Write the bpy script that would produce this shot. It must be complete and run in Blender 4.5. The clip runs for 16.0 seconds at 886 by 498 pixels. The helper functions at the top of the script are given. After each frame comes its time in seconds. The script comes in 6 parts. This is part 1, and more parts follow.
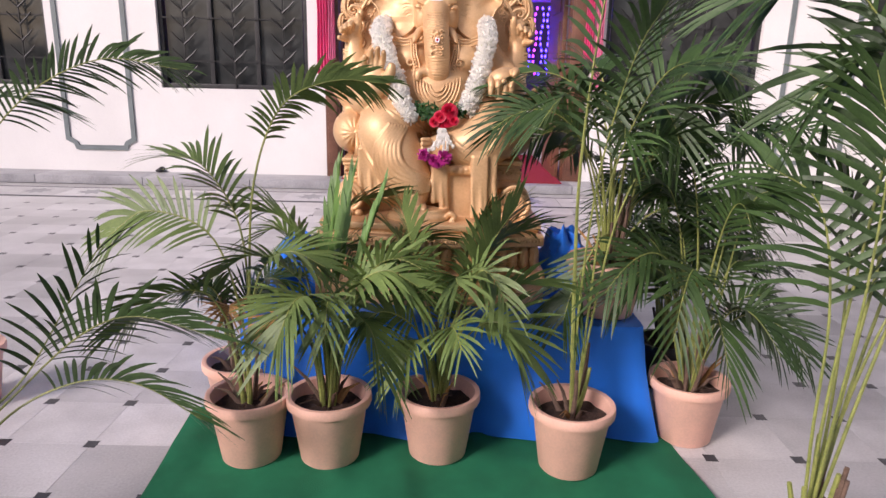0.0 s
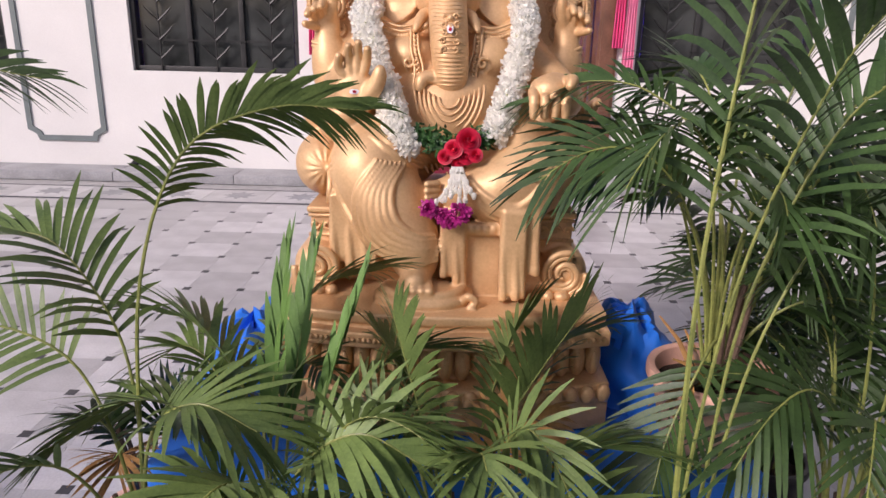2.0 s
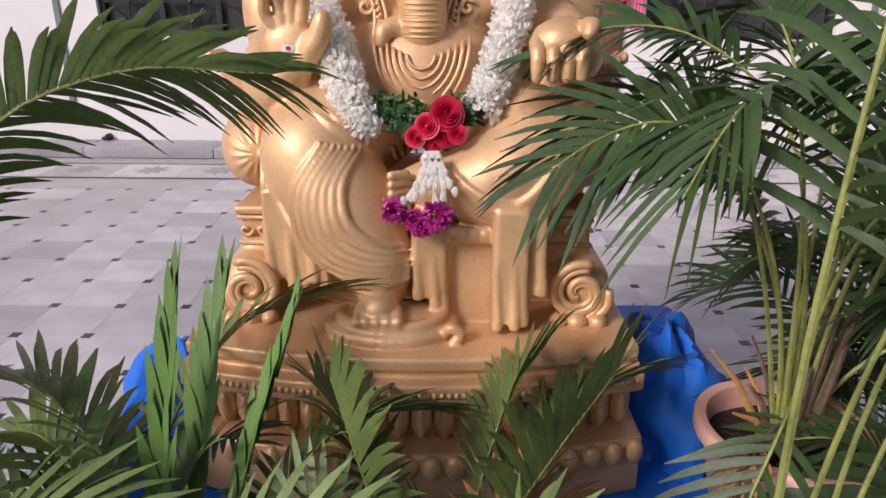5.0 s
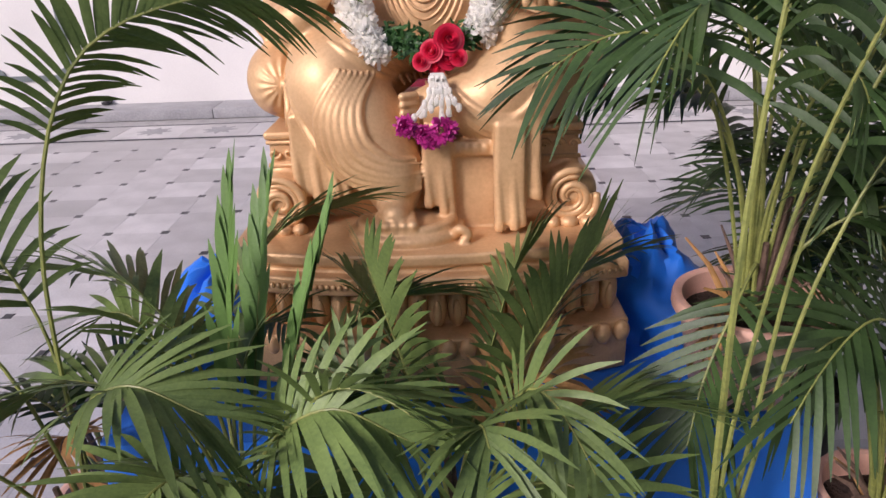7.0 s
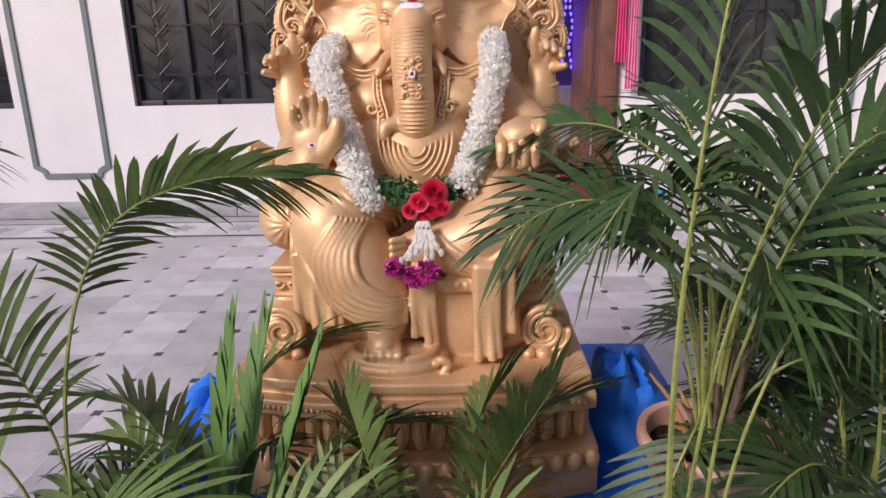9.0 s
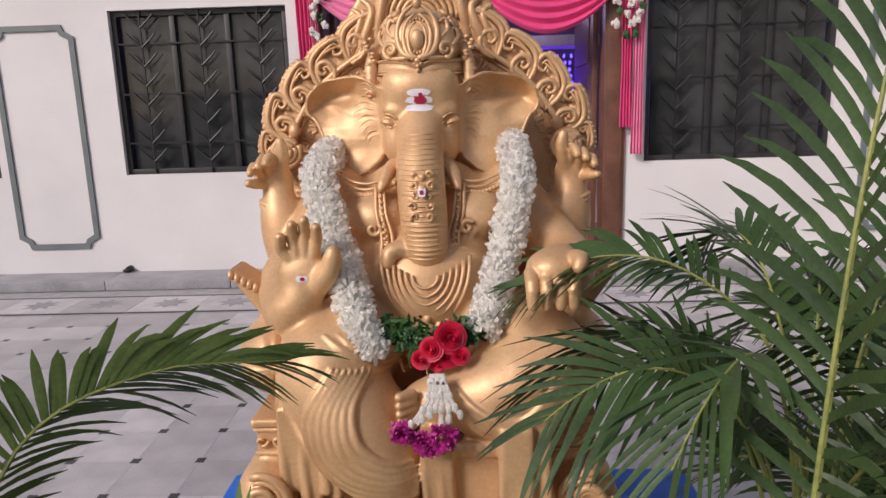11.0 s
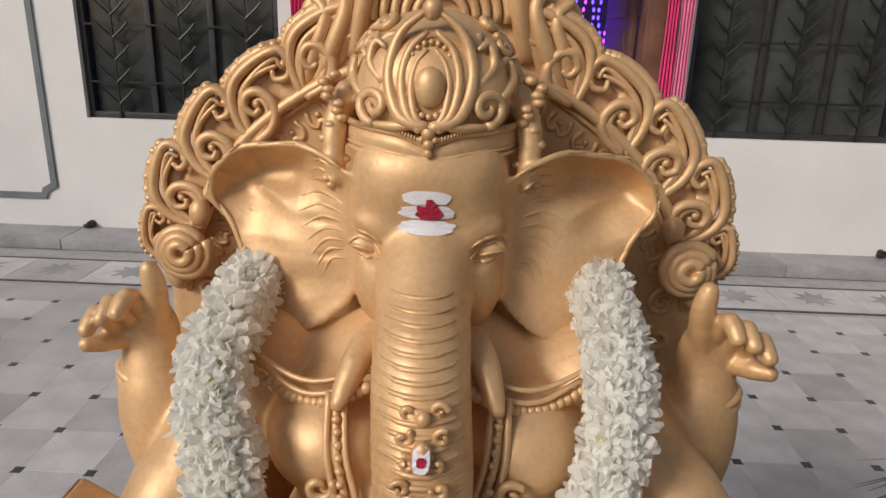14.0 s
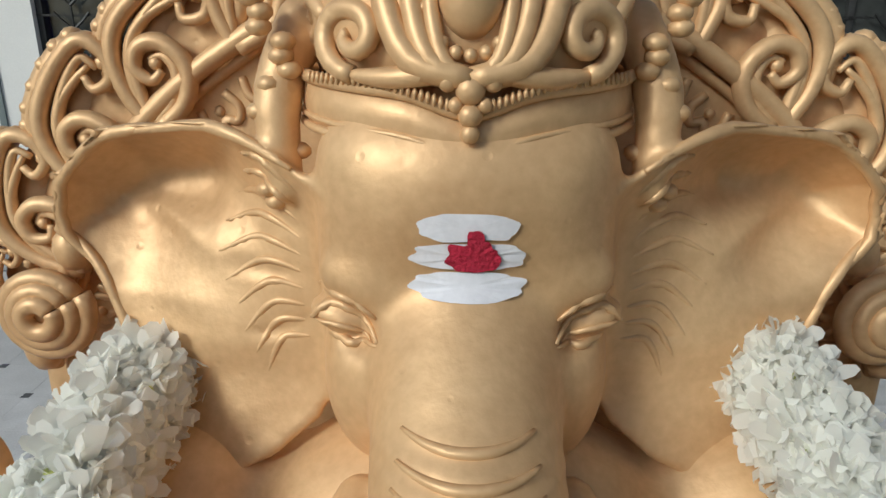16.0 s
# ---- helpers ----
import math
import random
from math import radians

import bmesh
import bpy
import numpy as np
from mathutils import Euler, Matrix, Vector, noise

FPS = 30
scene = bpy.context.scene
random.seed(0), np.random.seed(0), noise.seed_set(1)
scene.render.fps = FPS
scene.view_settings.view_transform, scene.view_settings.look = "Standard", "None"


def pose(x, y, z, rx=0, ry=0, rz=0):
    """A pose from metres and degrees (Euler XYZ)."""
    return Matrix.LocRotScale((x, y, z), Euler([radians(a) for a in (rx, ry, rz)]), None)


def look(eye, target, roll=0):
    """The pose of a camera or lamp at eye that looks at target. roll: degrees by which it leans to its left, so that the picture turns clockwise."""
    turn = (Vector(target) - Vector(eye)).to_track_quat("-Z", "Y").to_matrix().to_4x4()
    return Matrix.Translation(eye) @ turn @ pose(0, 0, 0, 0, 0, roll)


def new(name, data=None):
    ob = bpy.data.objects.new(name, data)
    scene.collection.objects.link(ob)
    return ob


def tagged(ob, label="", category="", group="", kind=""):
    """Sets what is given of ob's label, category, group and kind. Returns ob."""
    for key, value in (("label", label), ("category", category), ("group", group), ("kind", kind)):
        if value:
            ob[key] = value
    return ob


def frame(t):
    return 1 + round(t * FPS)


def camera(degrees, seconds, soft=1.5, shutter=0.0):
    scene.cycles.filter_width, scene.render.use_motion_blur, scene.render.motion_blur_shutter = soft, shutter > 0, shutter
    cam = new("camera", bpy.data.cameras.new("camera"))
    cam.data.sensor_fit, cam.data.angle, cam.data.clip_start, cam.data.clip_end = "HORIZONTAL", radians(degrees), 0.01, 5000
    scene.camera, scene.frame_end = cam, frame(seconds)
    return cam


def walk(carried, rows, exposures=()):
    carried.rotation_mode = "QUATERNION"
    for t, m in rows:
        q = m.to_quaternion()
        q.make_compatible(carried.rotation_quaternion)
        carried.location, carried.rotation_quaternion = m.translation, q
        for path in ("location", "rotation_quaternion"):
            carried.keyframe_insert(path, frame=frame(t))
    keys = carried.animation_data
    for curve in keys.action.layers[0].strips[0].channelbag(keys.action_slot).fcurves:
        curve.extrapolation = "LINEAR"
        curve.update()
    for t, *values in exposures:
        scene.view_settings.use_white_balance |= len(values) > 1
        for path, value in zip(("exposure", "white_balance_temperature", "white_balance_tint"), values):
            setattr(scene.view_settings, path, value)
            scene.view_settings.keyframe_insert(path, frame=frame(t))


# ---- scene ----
cam = camera(67.1, 16.0)
PATH = [
    (0, (0.668, 0.645, 1.276), (0.669, 2.58, 0.769), 1.3),
    (0.5, (0.636, 0.94, 1.305), (0.68, 2.86, 0.748), 0.9),
    (1, (0.628, 1.109, 1.344), (0.644, 3.036, 0.811), 1.1),
    (1.5, (0.664, 1.353, 1.377), (0.649, 3.283, 0.856), 1.1),
    (2, (0.64, 1.551, 1.36), (0.624, 3.465, 0.779), 1.4),
    (2.5, (0.581, 1.788, 1.384), (0.689, 3.702, 0.816), 0.0),
    (3, (0.626, 1.996, 1.376), (0.695, 3.923, 0.843), 0.7),
    (3.5, (0.69, 2.124, 1.399), (0.667, 4.058, 0.889), 0.9),
    (4, (0.704, 2.136, 1.377), (0.664, 4.053, 0.806), 0.7),
    (4.2, (0.703, 2.116, 1.355), (0.669, 4.014, 0.724), 0.7),
    (6.3, (0.67, 1.853, 1.292), (0.631, 3.715, 0.563), -1.4),
    (6.5, (0.669, 1.837, 1.284), (0.622, 3.676, 0.498), -2.0),
    (7, (0.67, 1.795, 1.287), (0.65, 3.631, 0.494), -2.1),
    (7.5, (0.706, 1.744, 1.292), (0.641, 3.576, 0.493), -2.2),
    (8, (0.735, 1.684, 1.308), (0.607, 3.545, 0.586), -2.5),
    (8.5, (0.758, 1.673, 1.365), (0.666, 3.548, 0.674), -0.3),
    (9, (0.756, 1.69, 1.429), (0.682, 3.613, 0.887), -1.3),
    (9.5, (0.731, 1.738, 1.464), (0.68, 3.673, 0.96), -0.9),
    (10, (0.708, 1.8, 1.491), (0.672, 3.762, 1.105), -1.9),
    (10.2, (0.714, 1.827, 1.496), (0.658, 3.792, 1.13), -2.2),
    (12.3, (0.687, 2.385, 1.718), (0.693, 4.319, 1.208), 0.6),
    (12.5, (0.654, 2.449, 1.737), (0.68, 4.378, 1.208), 1.2),
    (13, (0.619, 2.58, 1.741), (0.656, 4.492, 1.156), 1.5),
    (13.5, (0.643, 2.697, 1.763), (0.627, 4.623, 1.226), 1.8),
    (14, (0.659, 2.796, 1.758), (0.603, 4.706, 1.165), 1.7),
    (14.5, (0.636, 2.874, 1.756), (0.622, 4.78, 1.149), 1.6),
    (15, (0.59, 2.97, 1.73), (0.644, 4.864, 1.09), 1.6),
    (15.5, (0.592, 3.067, 1.7), (0.586, 4.971, 1.09), 1.5),
    (16, (0.612, 3.16, 1.693), (0.583, 5.063, 1.08), 0.2),
]
walk(cam, [(t, look(eye, target, roll)) for t, eye, target, roll in PATH], [(0, 0.62, 6350, 26), (4.2, 0.32, 6250, 24), (6.3, 0.47, 6200, 26), (10.2, 0.20, 6150, 25), (12.3, -0.08, 6650, 15), (15.0, -0.10, 6150, 7), (16, -0.08, 5800, 0)])

# ---- light ----
world = bpy.data.worlds.new("sky")
scene.world = world
world.use_nodes = True
wn = world.node_tree
sky = wn.nodes.new("ShaderNodeTexSky")
sky.sky_type, sky.sun_disc = "NISHITA", False
sky.sun_elevation, sky.sun_rotation, sky.dust_density = radians(32), radians(226), 3.0
wn.links.new(sky.outputs[0], wn.nodes["Background"].inputs[0])
wn.nodes["Background"].inputs[1].default_value = 0.078
sun = new("sun", bpy.data.lights.new("sun", "SUN"))
sun.data.energy, sun.data.angle, sun.data.color = 2.2, radians(16), (1.0, 0.95, 0.88)
sun.matrix_world = look((-5.6, -2.6, 6.25), (0.6, 3.4, 0.9))


# ---- materials ----
def material(name, colour, rough=0.6, metal=0.0, vary=0.12, scale=8.0, bump=0.15, bscale=60.0, second=None, per_object=0.0, spec=0.5, sheen=0.0):
    """A node material: two scales of noise in the colour, fine relief, and roughness that varies."""
    m = bpy.data.materials.new(name)
    m.use_nodes = True
    nt = m.node_tree
    b = nt.nodes["Principled BSDF"]
    co = nt.nodes.new("ShaderNodeTexCoord")
    n1, n2 = nt.nodes.new("ShaderNodeTexNoise"), nt.nodes.new("ShaderNodeTexNoise")
    n1.inputs["Scale"].default_value, n1.inputs["Detail"].default_value = scale, 5
    n2.inputs["Scale"].default_value, n2.inputs["Detail"].default_value = bscale, 4
    for n in (n1, n2):
        nt.links.new(co.outputs["Object"], n.inputs["Vector"])
    ramp = nt.nodes.new("ShaderNodeValToRGB")
    dark = second or tuple(c * (1 - vary * 2) for c in colour)
    light = tuple(min(1, c * (1 + vary)) for c in colour)
    ramp.color_ramp.elements[0].position, ramp.color_ramp.elements[1].position = 0.3, 0.7
    ramp.color_ramp.elements[0].color, ramp.color_ramp.elements[1].color = (*dark, 1), (*light, 1)
    mid = nt.nodes.new("ShaderNodeMath")
    mid.operation, mid.inputs[1].default_value = "MULTIPLY_ADD", 0.35
    nt.links.new(n2.outputs[0], mid.inputs[0])
    sh = nt.nodes.new("ShaderNodeMath")
    sh.operation, sh.inputs[1].default_value = "MULTIPLY_ADD", 0.65
    nt.links.new(n1.outputs[0], sh.inputs[0])
    sh.inputs[2].default_value = 0.0
    nt.links.new(sh.outputs[0], mid.inputs[2])
    nt.links.new(mid.outputs[0], ramp.inputs[0])
    out = ramp.outputs[0]
    if per_object:
        info = nt.nodes.new("ShaderNodeObjectInfo")
        hsv = nt.nodes.new("ShaderNodeHueSaturation")
        rng = nt.nodes.new("ShaderNodeMapRange")
        rng.inputs[3].default_value, rng.inputs[4].default_value = 1 - per_object, 1 + per_object
        nt.links.new(info.outputs["Random"], rng.inputs[0])
        nt.links.new(rng.outputs[0], hsv.inputs["Value"])
        nt.links.new(out, hsv.inputs["Color"])
        out = hsv.outputs[0]
    nt.links.new(out, b.inputs["Base Color"])
    b.inputs["Metallic"].default_value = metal
    b.inputs["Specular IOR Level"].default_value = spec
    b.inputs["Sheen Weight"].default_value = sheen
    rr = nt.nodes.new("ShaderNodeMapRange")
    rr.inputs[3].default_value, rr.inputs[4].default_value = max(0.02, rough - 0.08), min(1, rough + 0.08)
    nt.links.new(n1.outputs[0], rr.inputs[0])
    nt.links.new(rr.outputs[0], b.inputs["Roughness"])
    if bump:
        bp = nt.nodes.new("ShaderNodeBump")
        bp.inputs["Strength"].default_value, bp.inputs["Distance"].default_value = bump, 0.01
        nt.links.new(n2.outputs[0], bp.inputs["Height"])
        nt.links.new(bp.outputs[0], b.inputs["Normal"])
    return m


def glow(name, colour, strength):
    m = bpy.data.materials.new(name)
    m.use_nodes = True
    b = m.node_tree.nodes["Principled BSDF"]
    b.inputs["Base Color"].default_value = (*colour, 1)
    b.inputs["Emission Color"].default_value = (*colour, 1)
    b.inputs["Emission Strength"].default_value = strength
    return m


GOLD = material("gold_paint", (0.75, 0.50, 0.265), 0.48, 0.32, 0.07, 9, 0.05, 140, second=(0.58, 0.345, 0.165))
gn = GOLD.node_tree
gco, pits, drag, cup, rough2, bump2 = (gn.nodes.new(k) for k in ("ShaderNodeTexCoord", "ShaderNodeTexVoronoi", "ShaderNodeTexNoise", "ShaderNodeMapRange", "ShaderNodeMath", "ShaderNodeBump"))
pits.inputs["Scale"].default_value = 42
drag.inputs["Scale"].default_value, drag.inputs["Detail"].default_value = 28, 6
cup.inputs[1].default_value, cup.inputs[2].default_value = 0.02, 0.13
gn.links.new(gco.outputs["Object"], pits.inputs["Vector"])
gn.links.new(gco.outputs["Object"], drag.inputs["Vector"])
gn.links.new(pits.outputs["Distance"], cup.inputs[0])
rough2.operation = "MULTIPLY_ADD"
rough2.inputs[1].default_value = 0.55
gn.links.new(cup.outputs[0], rough2.inputs[0])
gn.links.new(drag.outputs[0], rough2.inputs[2])
bump2.inputs["Strength"].default_value, bump2.inputs["Distance"].default_value = 0.16, 0.006
gn.links.new(rough2.outputs[0], bump2.inputs["Height"])
gn.links.new(gn.nodes["Bump"].outputs[0], bump2.inputs["Normal"])
gn.links.new(bump2.outputs[0], gn.nodes["Principled BSDF"].inputs["Normal"])
WHITE_PASTE = material("white_paste", (0.78, 0.76, 0.80), 0.8, 0, 0.06, 60, 0.06, 300)
RED_PASTE = material("red_powder", (0.50, 0.015, 0.05), 0.85, 0, 0.15, 80, 0.4, 400)
PLASTER = material("white_wall_paint", (0.745, 0.73, 0.705), 0.7, 0, 0.05, 1.5, 0.12, 90)
MOULD = material("grey_green_paint", (0.16, 0.19, 0.19), 0.5, 0, 0.1, 6, 0.1, 80)
LEDGE = material("ledge_stone", (0.34, 0.34, 0.35), 0.5, 0, 0.2, 4, 0.2, 60)
TILE = material("pale_marble_tile", (0.51, 0.50, 0.495), 0.32, 0, 0.16, 5, 0.03, 120, per_object=0.19)
TILES_FAR = material("pale_marble_tiles", (0.51, 0.50, 0.495), 0.32, 0, 0.18, 2.2, 0.03, 120)
far = TILES_FAR.node_tree
isl, tone, span = far.nodes.new("ShaderNodeNewGeometry"), far.nodes.new("ShaderNodeHueSaturation"), far.nodes.new("ShaderNodeMapRange")
span.inputs[3].default_value, span.inputs[4].default_value = 0.78, 1.16
far.links.new(isl.outputs["Random Per Island"], span.inputs[0])
far.links.new(span.outputs[0], tone.inputs["Value"])
far.links.new(far.nodes["Principled BSDF"].inputs["Base Color"].links[0].from_socket, tone.inputs["Color"])
far.links.new(tone.outputs[0], far.nodes["Principled BSDF"].inputs["Base Color"])
INLAY = material("black_inlay", (0.035, 0.035, 0.04), 0.35, 0, 0.2, 20, 0.05, 100)
GROUT = material("grout", (0.43, 0.42, 0.41), 0.8, 0, 0.15, 10, 0.2, 150)
BLUE = material("blue_satin_cloth", (0.005, 0.18, 0.78), 0.55, 0, 0.10, 7, 0.25, 500, sheen=0.1)
GREEN = material("green_cloth", (0.014, 0.16, 0.075), 0.9, 0, 0.18, 6, 0.35, 400, spec=0.2)
TERRA = material("terracotta_plastic", (0.84, 0.50, 0.38), 0.55, 0, 0.09, 9, 0.08, 140, per_object=0.06)
BLACK_POT = material("black_plastic", (0.02, 0.02, 0.022), 0.5, 0, 0.2, 9, 0.1, 100)
SOIL = material("soil", (0.06, 0.032, 0.022), 0.95, 0, 0.35, 30, 1.0, 120)
LEAF = material("palm_leaf", (0.052, 0.100, 0.026), 0.46, 0, 0.22, 9, 0.1, 160, second=(0.020, 0.042, 0.014), per_object=0.22, spec=0.35)
# yellower tint is the plants' own; the extra paleness stands for left-hand light
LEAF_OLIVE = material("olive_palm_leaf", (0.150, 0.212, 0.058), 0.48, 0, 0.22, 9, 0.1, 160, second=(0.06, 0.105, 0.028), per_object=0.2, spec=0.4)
LEAF_PALE = material("young_palm_leaf", (0.135, 0.26, 0.062), 0.4, 0, 0.15, 9, 0.1, 160, per_object=0.12)
STEM = material("palm_cane", (0.30, 0.32, 0.085), 0.45, 0, 0.2, 14, 0.15, 120, second=(0.11, 0.14, 0.04))
DRY = material("dry_leaf", (0.42, 0.22, 0.07), 0.7, 0, 0.25, 14, 0.2, 120)
SHEATH = material("brown_sheath", (0.16, 0.10, 0.07), 0.8, 0, 0.3, 25, 0.4, 150)
PETAL = material("white_petal", (0.95, 0.945, 0.90), 0.6, 0, 0.03, 30, 0.05, 200, sheen=0.6)
pn = PETAL.node_tree
thin, blend = pn.nodes.new("ShaderNodeBsdfTranslucent"), pn.nodes.new("ShaderNodeMixShader")
thin.inputs[0].default_value, blend.inputs[0].default_value = (0.97, 0.96, 0.91, 1), 0.55
pn.links.new(pn.nodes["Principled BSDF"].outputs[0], blend.inputs[1])
pn.links.new(thin.outputs[0], blend.inputs[2])
pn.links.new(blend.outputs[0], pn.nodes["Material Output"].inputs[0])
YELLOW_EYE = material("yellow_green_heart", (0.55, 0.58, 0.20), 0.7, 0, 0.1, 60, 0.3, 300)
ROSE = material("red_rose_petal", (0.62, 0.012, 0.05), 0.5, 0, 0.15, 40, 0.1, 200)
PURPLE = material("purple_petal", (0.52, 0.025, 0.25), 0.55, 0, 0.2, 40, 0.1, 200)
FERN = material("garland_leaf", (0.03, 0.10, 0.02), 0.5, 0, 0.25, 40, 0.2, 200)
WOOD = material("dark_wood", (0.17, 0.075, 0.045), 0.42, 0, 0.25, 6, 0.15, 60)
PINK = material("pink_drape", (0.78, 0.05, 0.22), 0.6, 0, 0.1, 6, 0.1, 300, sheen=0.3)
PINK_PALE = material("pale_pink_drape", (0.85, 0.24, 0.42), 0.6, 0, 0.1, 6, 0.1, 300, sheen=0.3)
RED_CLOTH = material("red_carpet", (0.30, 0.012, 0.03), 0.9, 0, 0.15, 20, 0.4, 300)
IRON = material("black_iron", (0.022, 0.022, 0.022), 0.45, 0.3, 0.2, 20, 0.1, 90)
FRAME = material("dark_window_frame", (0.03, 0.03, 0.03), 0.45, 0, 0.2, 10, 0.1, 90)
GLASS = material("dark_window_glass", (0.054, 0.058, 0.056), 0.09, 0, 0.35, 3, 0, 4, spec=0.5)
ROOM = material("room_paint", (0.35, 0.30, 0.33), 0.8, 0, 0.1, 2, 0.1, 60)
COMPOUND = material("compound_wall_plaster", (0.30, 0.29, 0.27), 0.85, 0, 0.2, 1.5, 0.4, 40)
LED_BLUE = glow("blue_led", (0.06, 0.03, 1.0), 9.0)
LED_PURPLE = glow("purple_led", (0.55, 0.05, 1.0), 4.0)
LED_CYAN = glow("cyan_led", (0.05, 0.7, 0.9), 5.0)
SHELF = material("white_cloth", (0.75, 0.73, 0.72), 0.8, 0, 0.08, 12, 0.2, 120)
BOTTLE = material("bottle_plastic", (0.65, 0.80, 0.88), 0.12, 0, 0.05, 20, 0.05, 80)
LABEL_BLUE = material("bottle_label", (0.02, 0.28, 0.55), 0.4, 0, 0.1, 30, 0.05, 100)


# ---- mesh helpers ----
class Shape:
    """Collects vertices and faces of one mesh."""

    def __init__(self):
        self.v, self.f, self.m = [], [], []

    def add(self, verts, faces, mat=0):
        o = len(self.v)
        self.v.extend(tuple(map(float, p)) for p in verts)
        self.f.extend(tuple(int(i) + o for i in f) for f in faces)
        self.m.extend([mat] * len(faces))

    def box(self, x0, x1, y0, y1, z0, z1, bevel=0.0, mat=0):
        bm = bmesh.new()
        bmesh.ops.create_cube(bm, size=1.0)
        for v in bm.verts:
            v.co = Vector(((x0 + x1) / 2 + v.co.x * (x1 - x0), (y0 + y1) / 2 + v.co.y * (y1 - y0), (z0 + z1) / 2 + v.co.z * (z1 - z0)))
        if bevel:
            bmesh.ops.bevel(bm, geom=bm.edges[:], offset=bevel, segments=2, affect="EDGES", profile=0.6)
        self.from_bm(bm, mat)
        return self

    def from_bm(self, bm, mat=0):
        bm.verts.index_update()
        self.add([v.co for v in bm.verts], [[v.index for v in f.verts] for f in bm.faces], mat)
        bm.free()

    def lathe(self, profile, centre=(0, 0, 0), seg=32, mat=0, wobble=0.0):
        n = len(profile)
        vs, fs = [], []
        for i in range(seg):
            a = 2 * math.pi * i / seg
            for r, z in profile:
                k = 1 + wobble * math.sin(3 * a + z * 9)
                vs.append((centre[0] + r * k * math.cos(a), centre[1] + r * k * math.sin(a), centre[2] + z))
        for i in range(seg):
            j = (i + 1) % seg
            for k in range(n - 1):
                fs.append((i * n + k, j * n + k, j * n + k + 1, i * n + k + 1))
        self.add(vs, fs, mat)
        return self

    def tube(self, pts, radius, seg=7, mat=0, flat=1.0):
        pts = [Vector(p) for p in pts]
        n = len(pts)
        rad = radius if callable(radius) else (lambda u: radius)
        vs, fs = [], []
        up = Vector((0.13, -0.97, 0.2))
        for i, p in enumerate(pts):
            t = (pts[min(i + 1, n - 1)] - pts[max(i - 1, 0)]).normalized()
            side = t.cross(up)
            side = side.normalized() if side.length > 1e-4 else t.orthogonal().normalized()
            nrm = side.cross(t).normalized()
            up = nrm
            r = rad(i / (n - 1))
            for k in range(seg):
                a = 2 * math.pi * k / seg
                vs.append(p + side * (r * math.cos(a)) + nrm * (r * flat * math.sin(a)))
        for i in range(n - 1):
            for k in range(seg):
                k2 = (k + 1) % seg
                fs.append((i * seg + k, i * seg + k2, (i + 1) * seg + k2, (i + 1) * seg + k))
        fs.append(tuple(range(seg - 1, -1, -1)))
        fs.append(tuple((n - 1) * seg + k for k in range(seg)))
        self.add(vs, fs, mat)
        return self

    def ball(self, c, r, mat=0, u=8, v=6):
        r = (r, r, r) if not isinstance(r, tuple) else r
        vs = [(c[0], c[1], c[2] + r[2])]
        for j in range(1, v):
            b = math.pi * j / v
            for i in range(u):
                a = 2 * math.pi * i / u
                vs.append((c[0] + r[0] * math.sin(b) * math.cos(a), c[1] + r[1] * math.sin(b) * math.sin(a), c[2] + r[2] * math.cos(b)))
        vs.append((c[0], c[1], c[2] - r[2]))
        fs = [(0, 1 + i, 1 + (i + 1) % u) for i in range(u)]
        for j in range(v - 2):
            for i in range(u):
                a, b2 = 1 + j * u + i, 1 + j * u + (i + 1) % u
                fs.append((a, a + u, b2 + u, b2))
        last = len(vs) - 1
        fs += [(last, 1 + (v - 2) * u + (i + 1) % u, 1 + (v - 2) * u + i) for i in range(u)]
        self.add(vs, fs, mat)
        return self

    def mesh(self, name, mats, smooth=True):
        me = bpy.data.meshes.new(name)
        me.from_pydata(self.v, [], self.f)
        for m in (mats if isinstance(mats, (list, tuple)) else [mats]):
            me.materials.append(m)
        me.polygons.foreach_set("material_index", self.m)
        me.polygons.foreach_set("use_smooth", [smooth] * len(me.polygons))
        if smooth and name != "statue":
            me.set_sharp_from_angle(angle=radians(42))
        me.update()
        return me


def part(name, shape, mats, parent, label="", smooth=True):
    me = shape if isinstance(shape, bpy.types.Mesh) else shape.mesh(name, mats, smooth)
    ob = new(name, me)
    ob.parent = parent
    return tagged(ob, label)


def thing(name, label, category, at=(0, 0, 0), group="", kind=""):
    ob = new(name)
    ob.empty_display_size = 0.05
    ob.location = at
    return tagged(ob, label, category, group, kind)


def solid(name, shape, mats, label, category, group="", kind="", smooth=False):
    return tagged(new(name, shape.mesh(name, mats, smooth)), label, category, group, kind)


def bezier(p, n):
    a, b, c, d = (Vector(q) for q in p)
    return [a * (1 - t) ** 3 + b * (3 * t * (1 - t) ** 2) + c * (3 * t * t * (1 - t)) + d * t ** 3 for t in (i / (n - 1) for i in range(n))]


def spline(pts, n):
    """Catmull-Rom through the points."""
    p = [Vector(q) for q in pts]
    p = [p[0] * 2 - p[1]] + p + [p[-1] * 2 - p[-2]]
    out = []
    for k in range(n):
        u = k / (n - 1) * (len(p) - 3)
        i = min(int(u), len(p) - 4)
        t = u - i
        a, b, c, d = p[i:i + 4]
        out.append(0.5 * ((2 * b) + (c - a) * t + (2 * a - 5 * b + 4 * c - d) * t * t + (3 * b - a - 3 * c + d) * t ** 3))
    return out


# ---- the setting ----
WALL_Y = 8.425
FRONT = -5.0


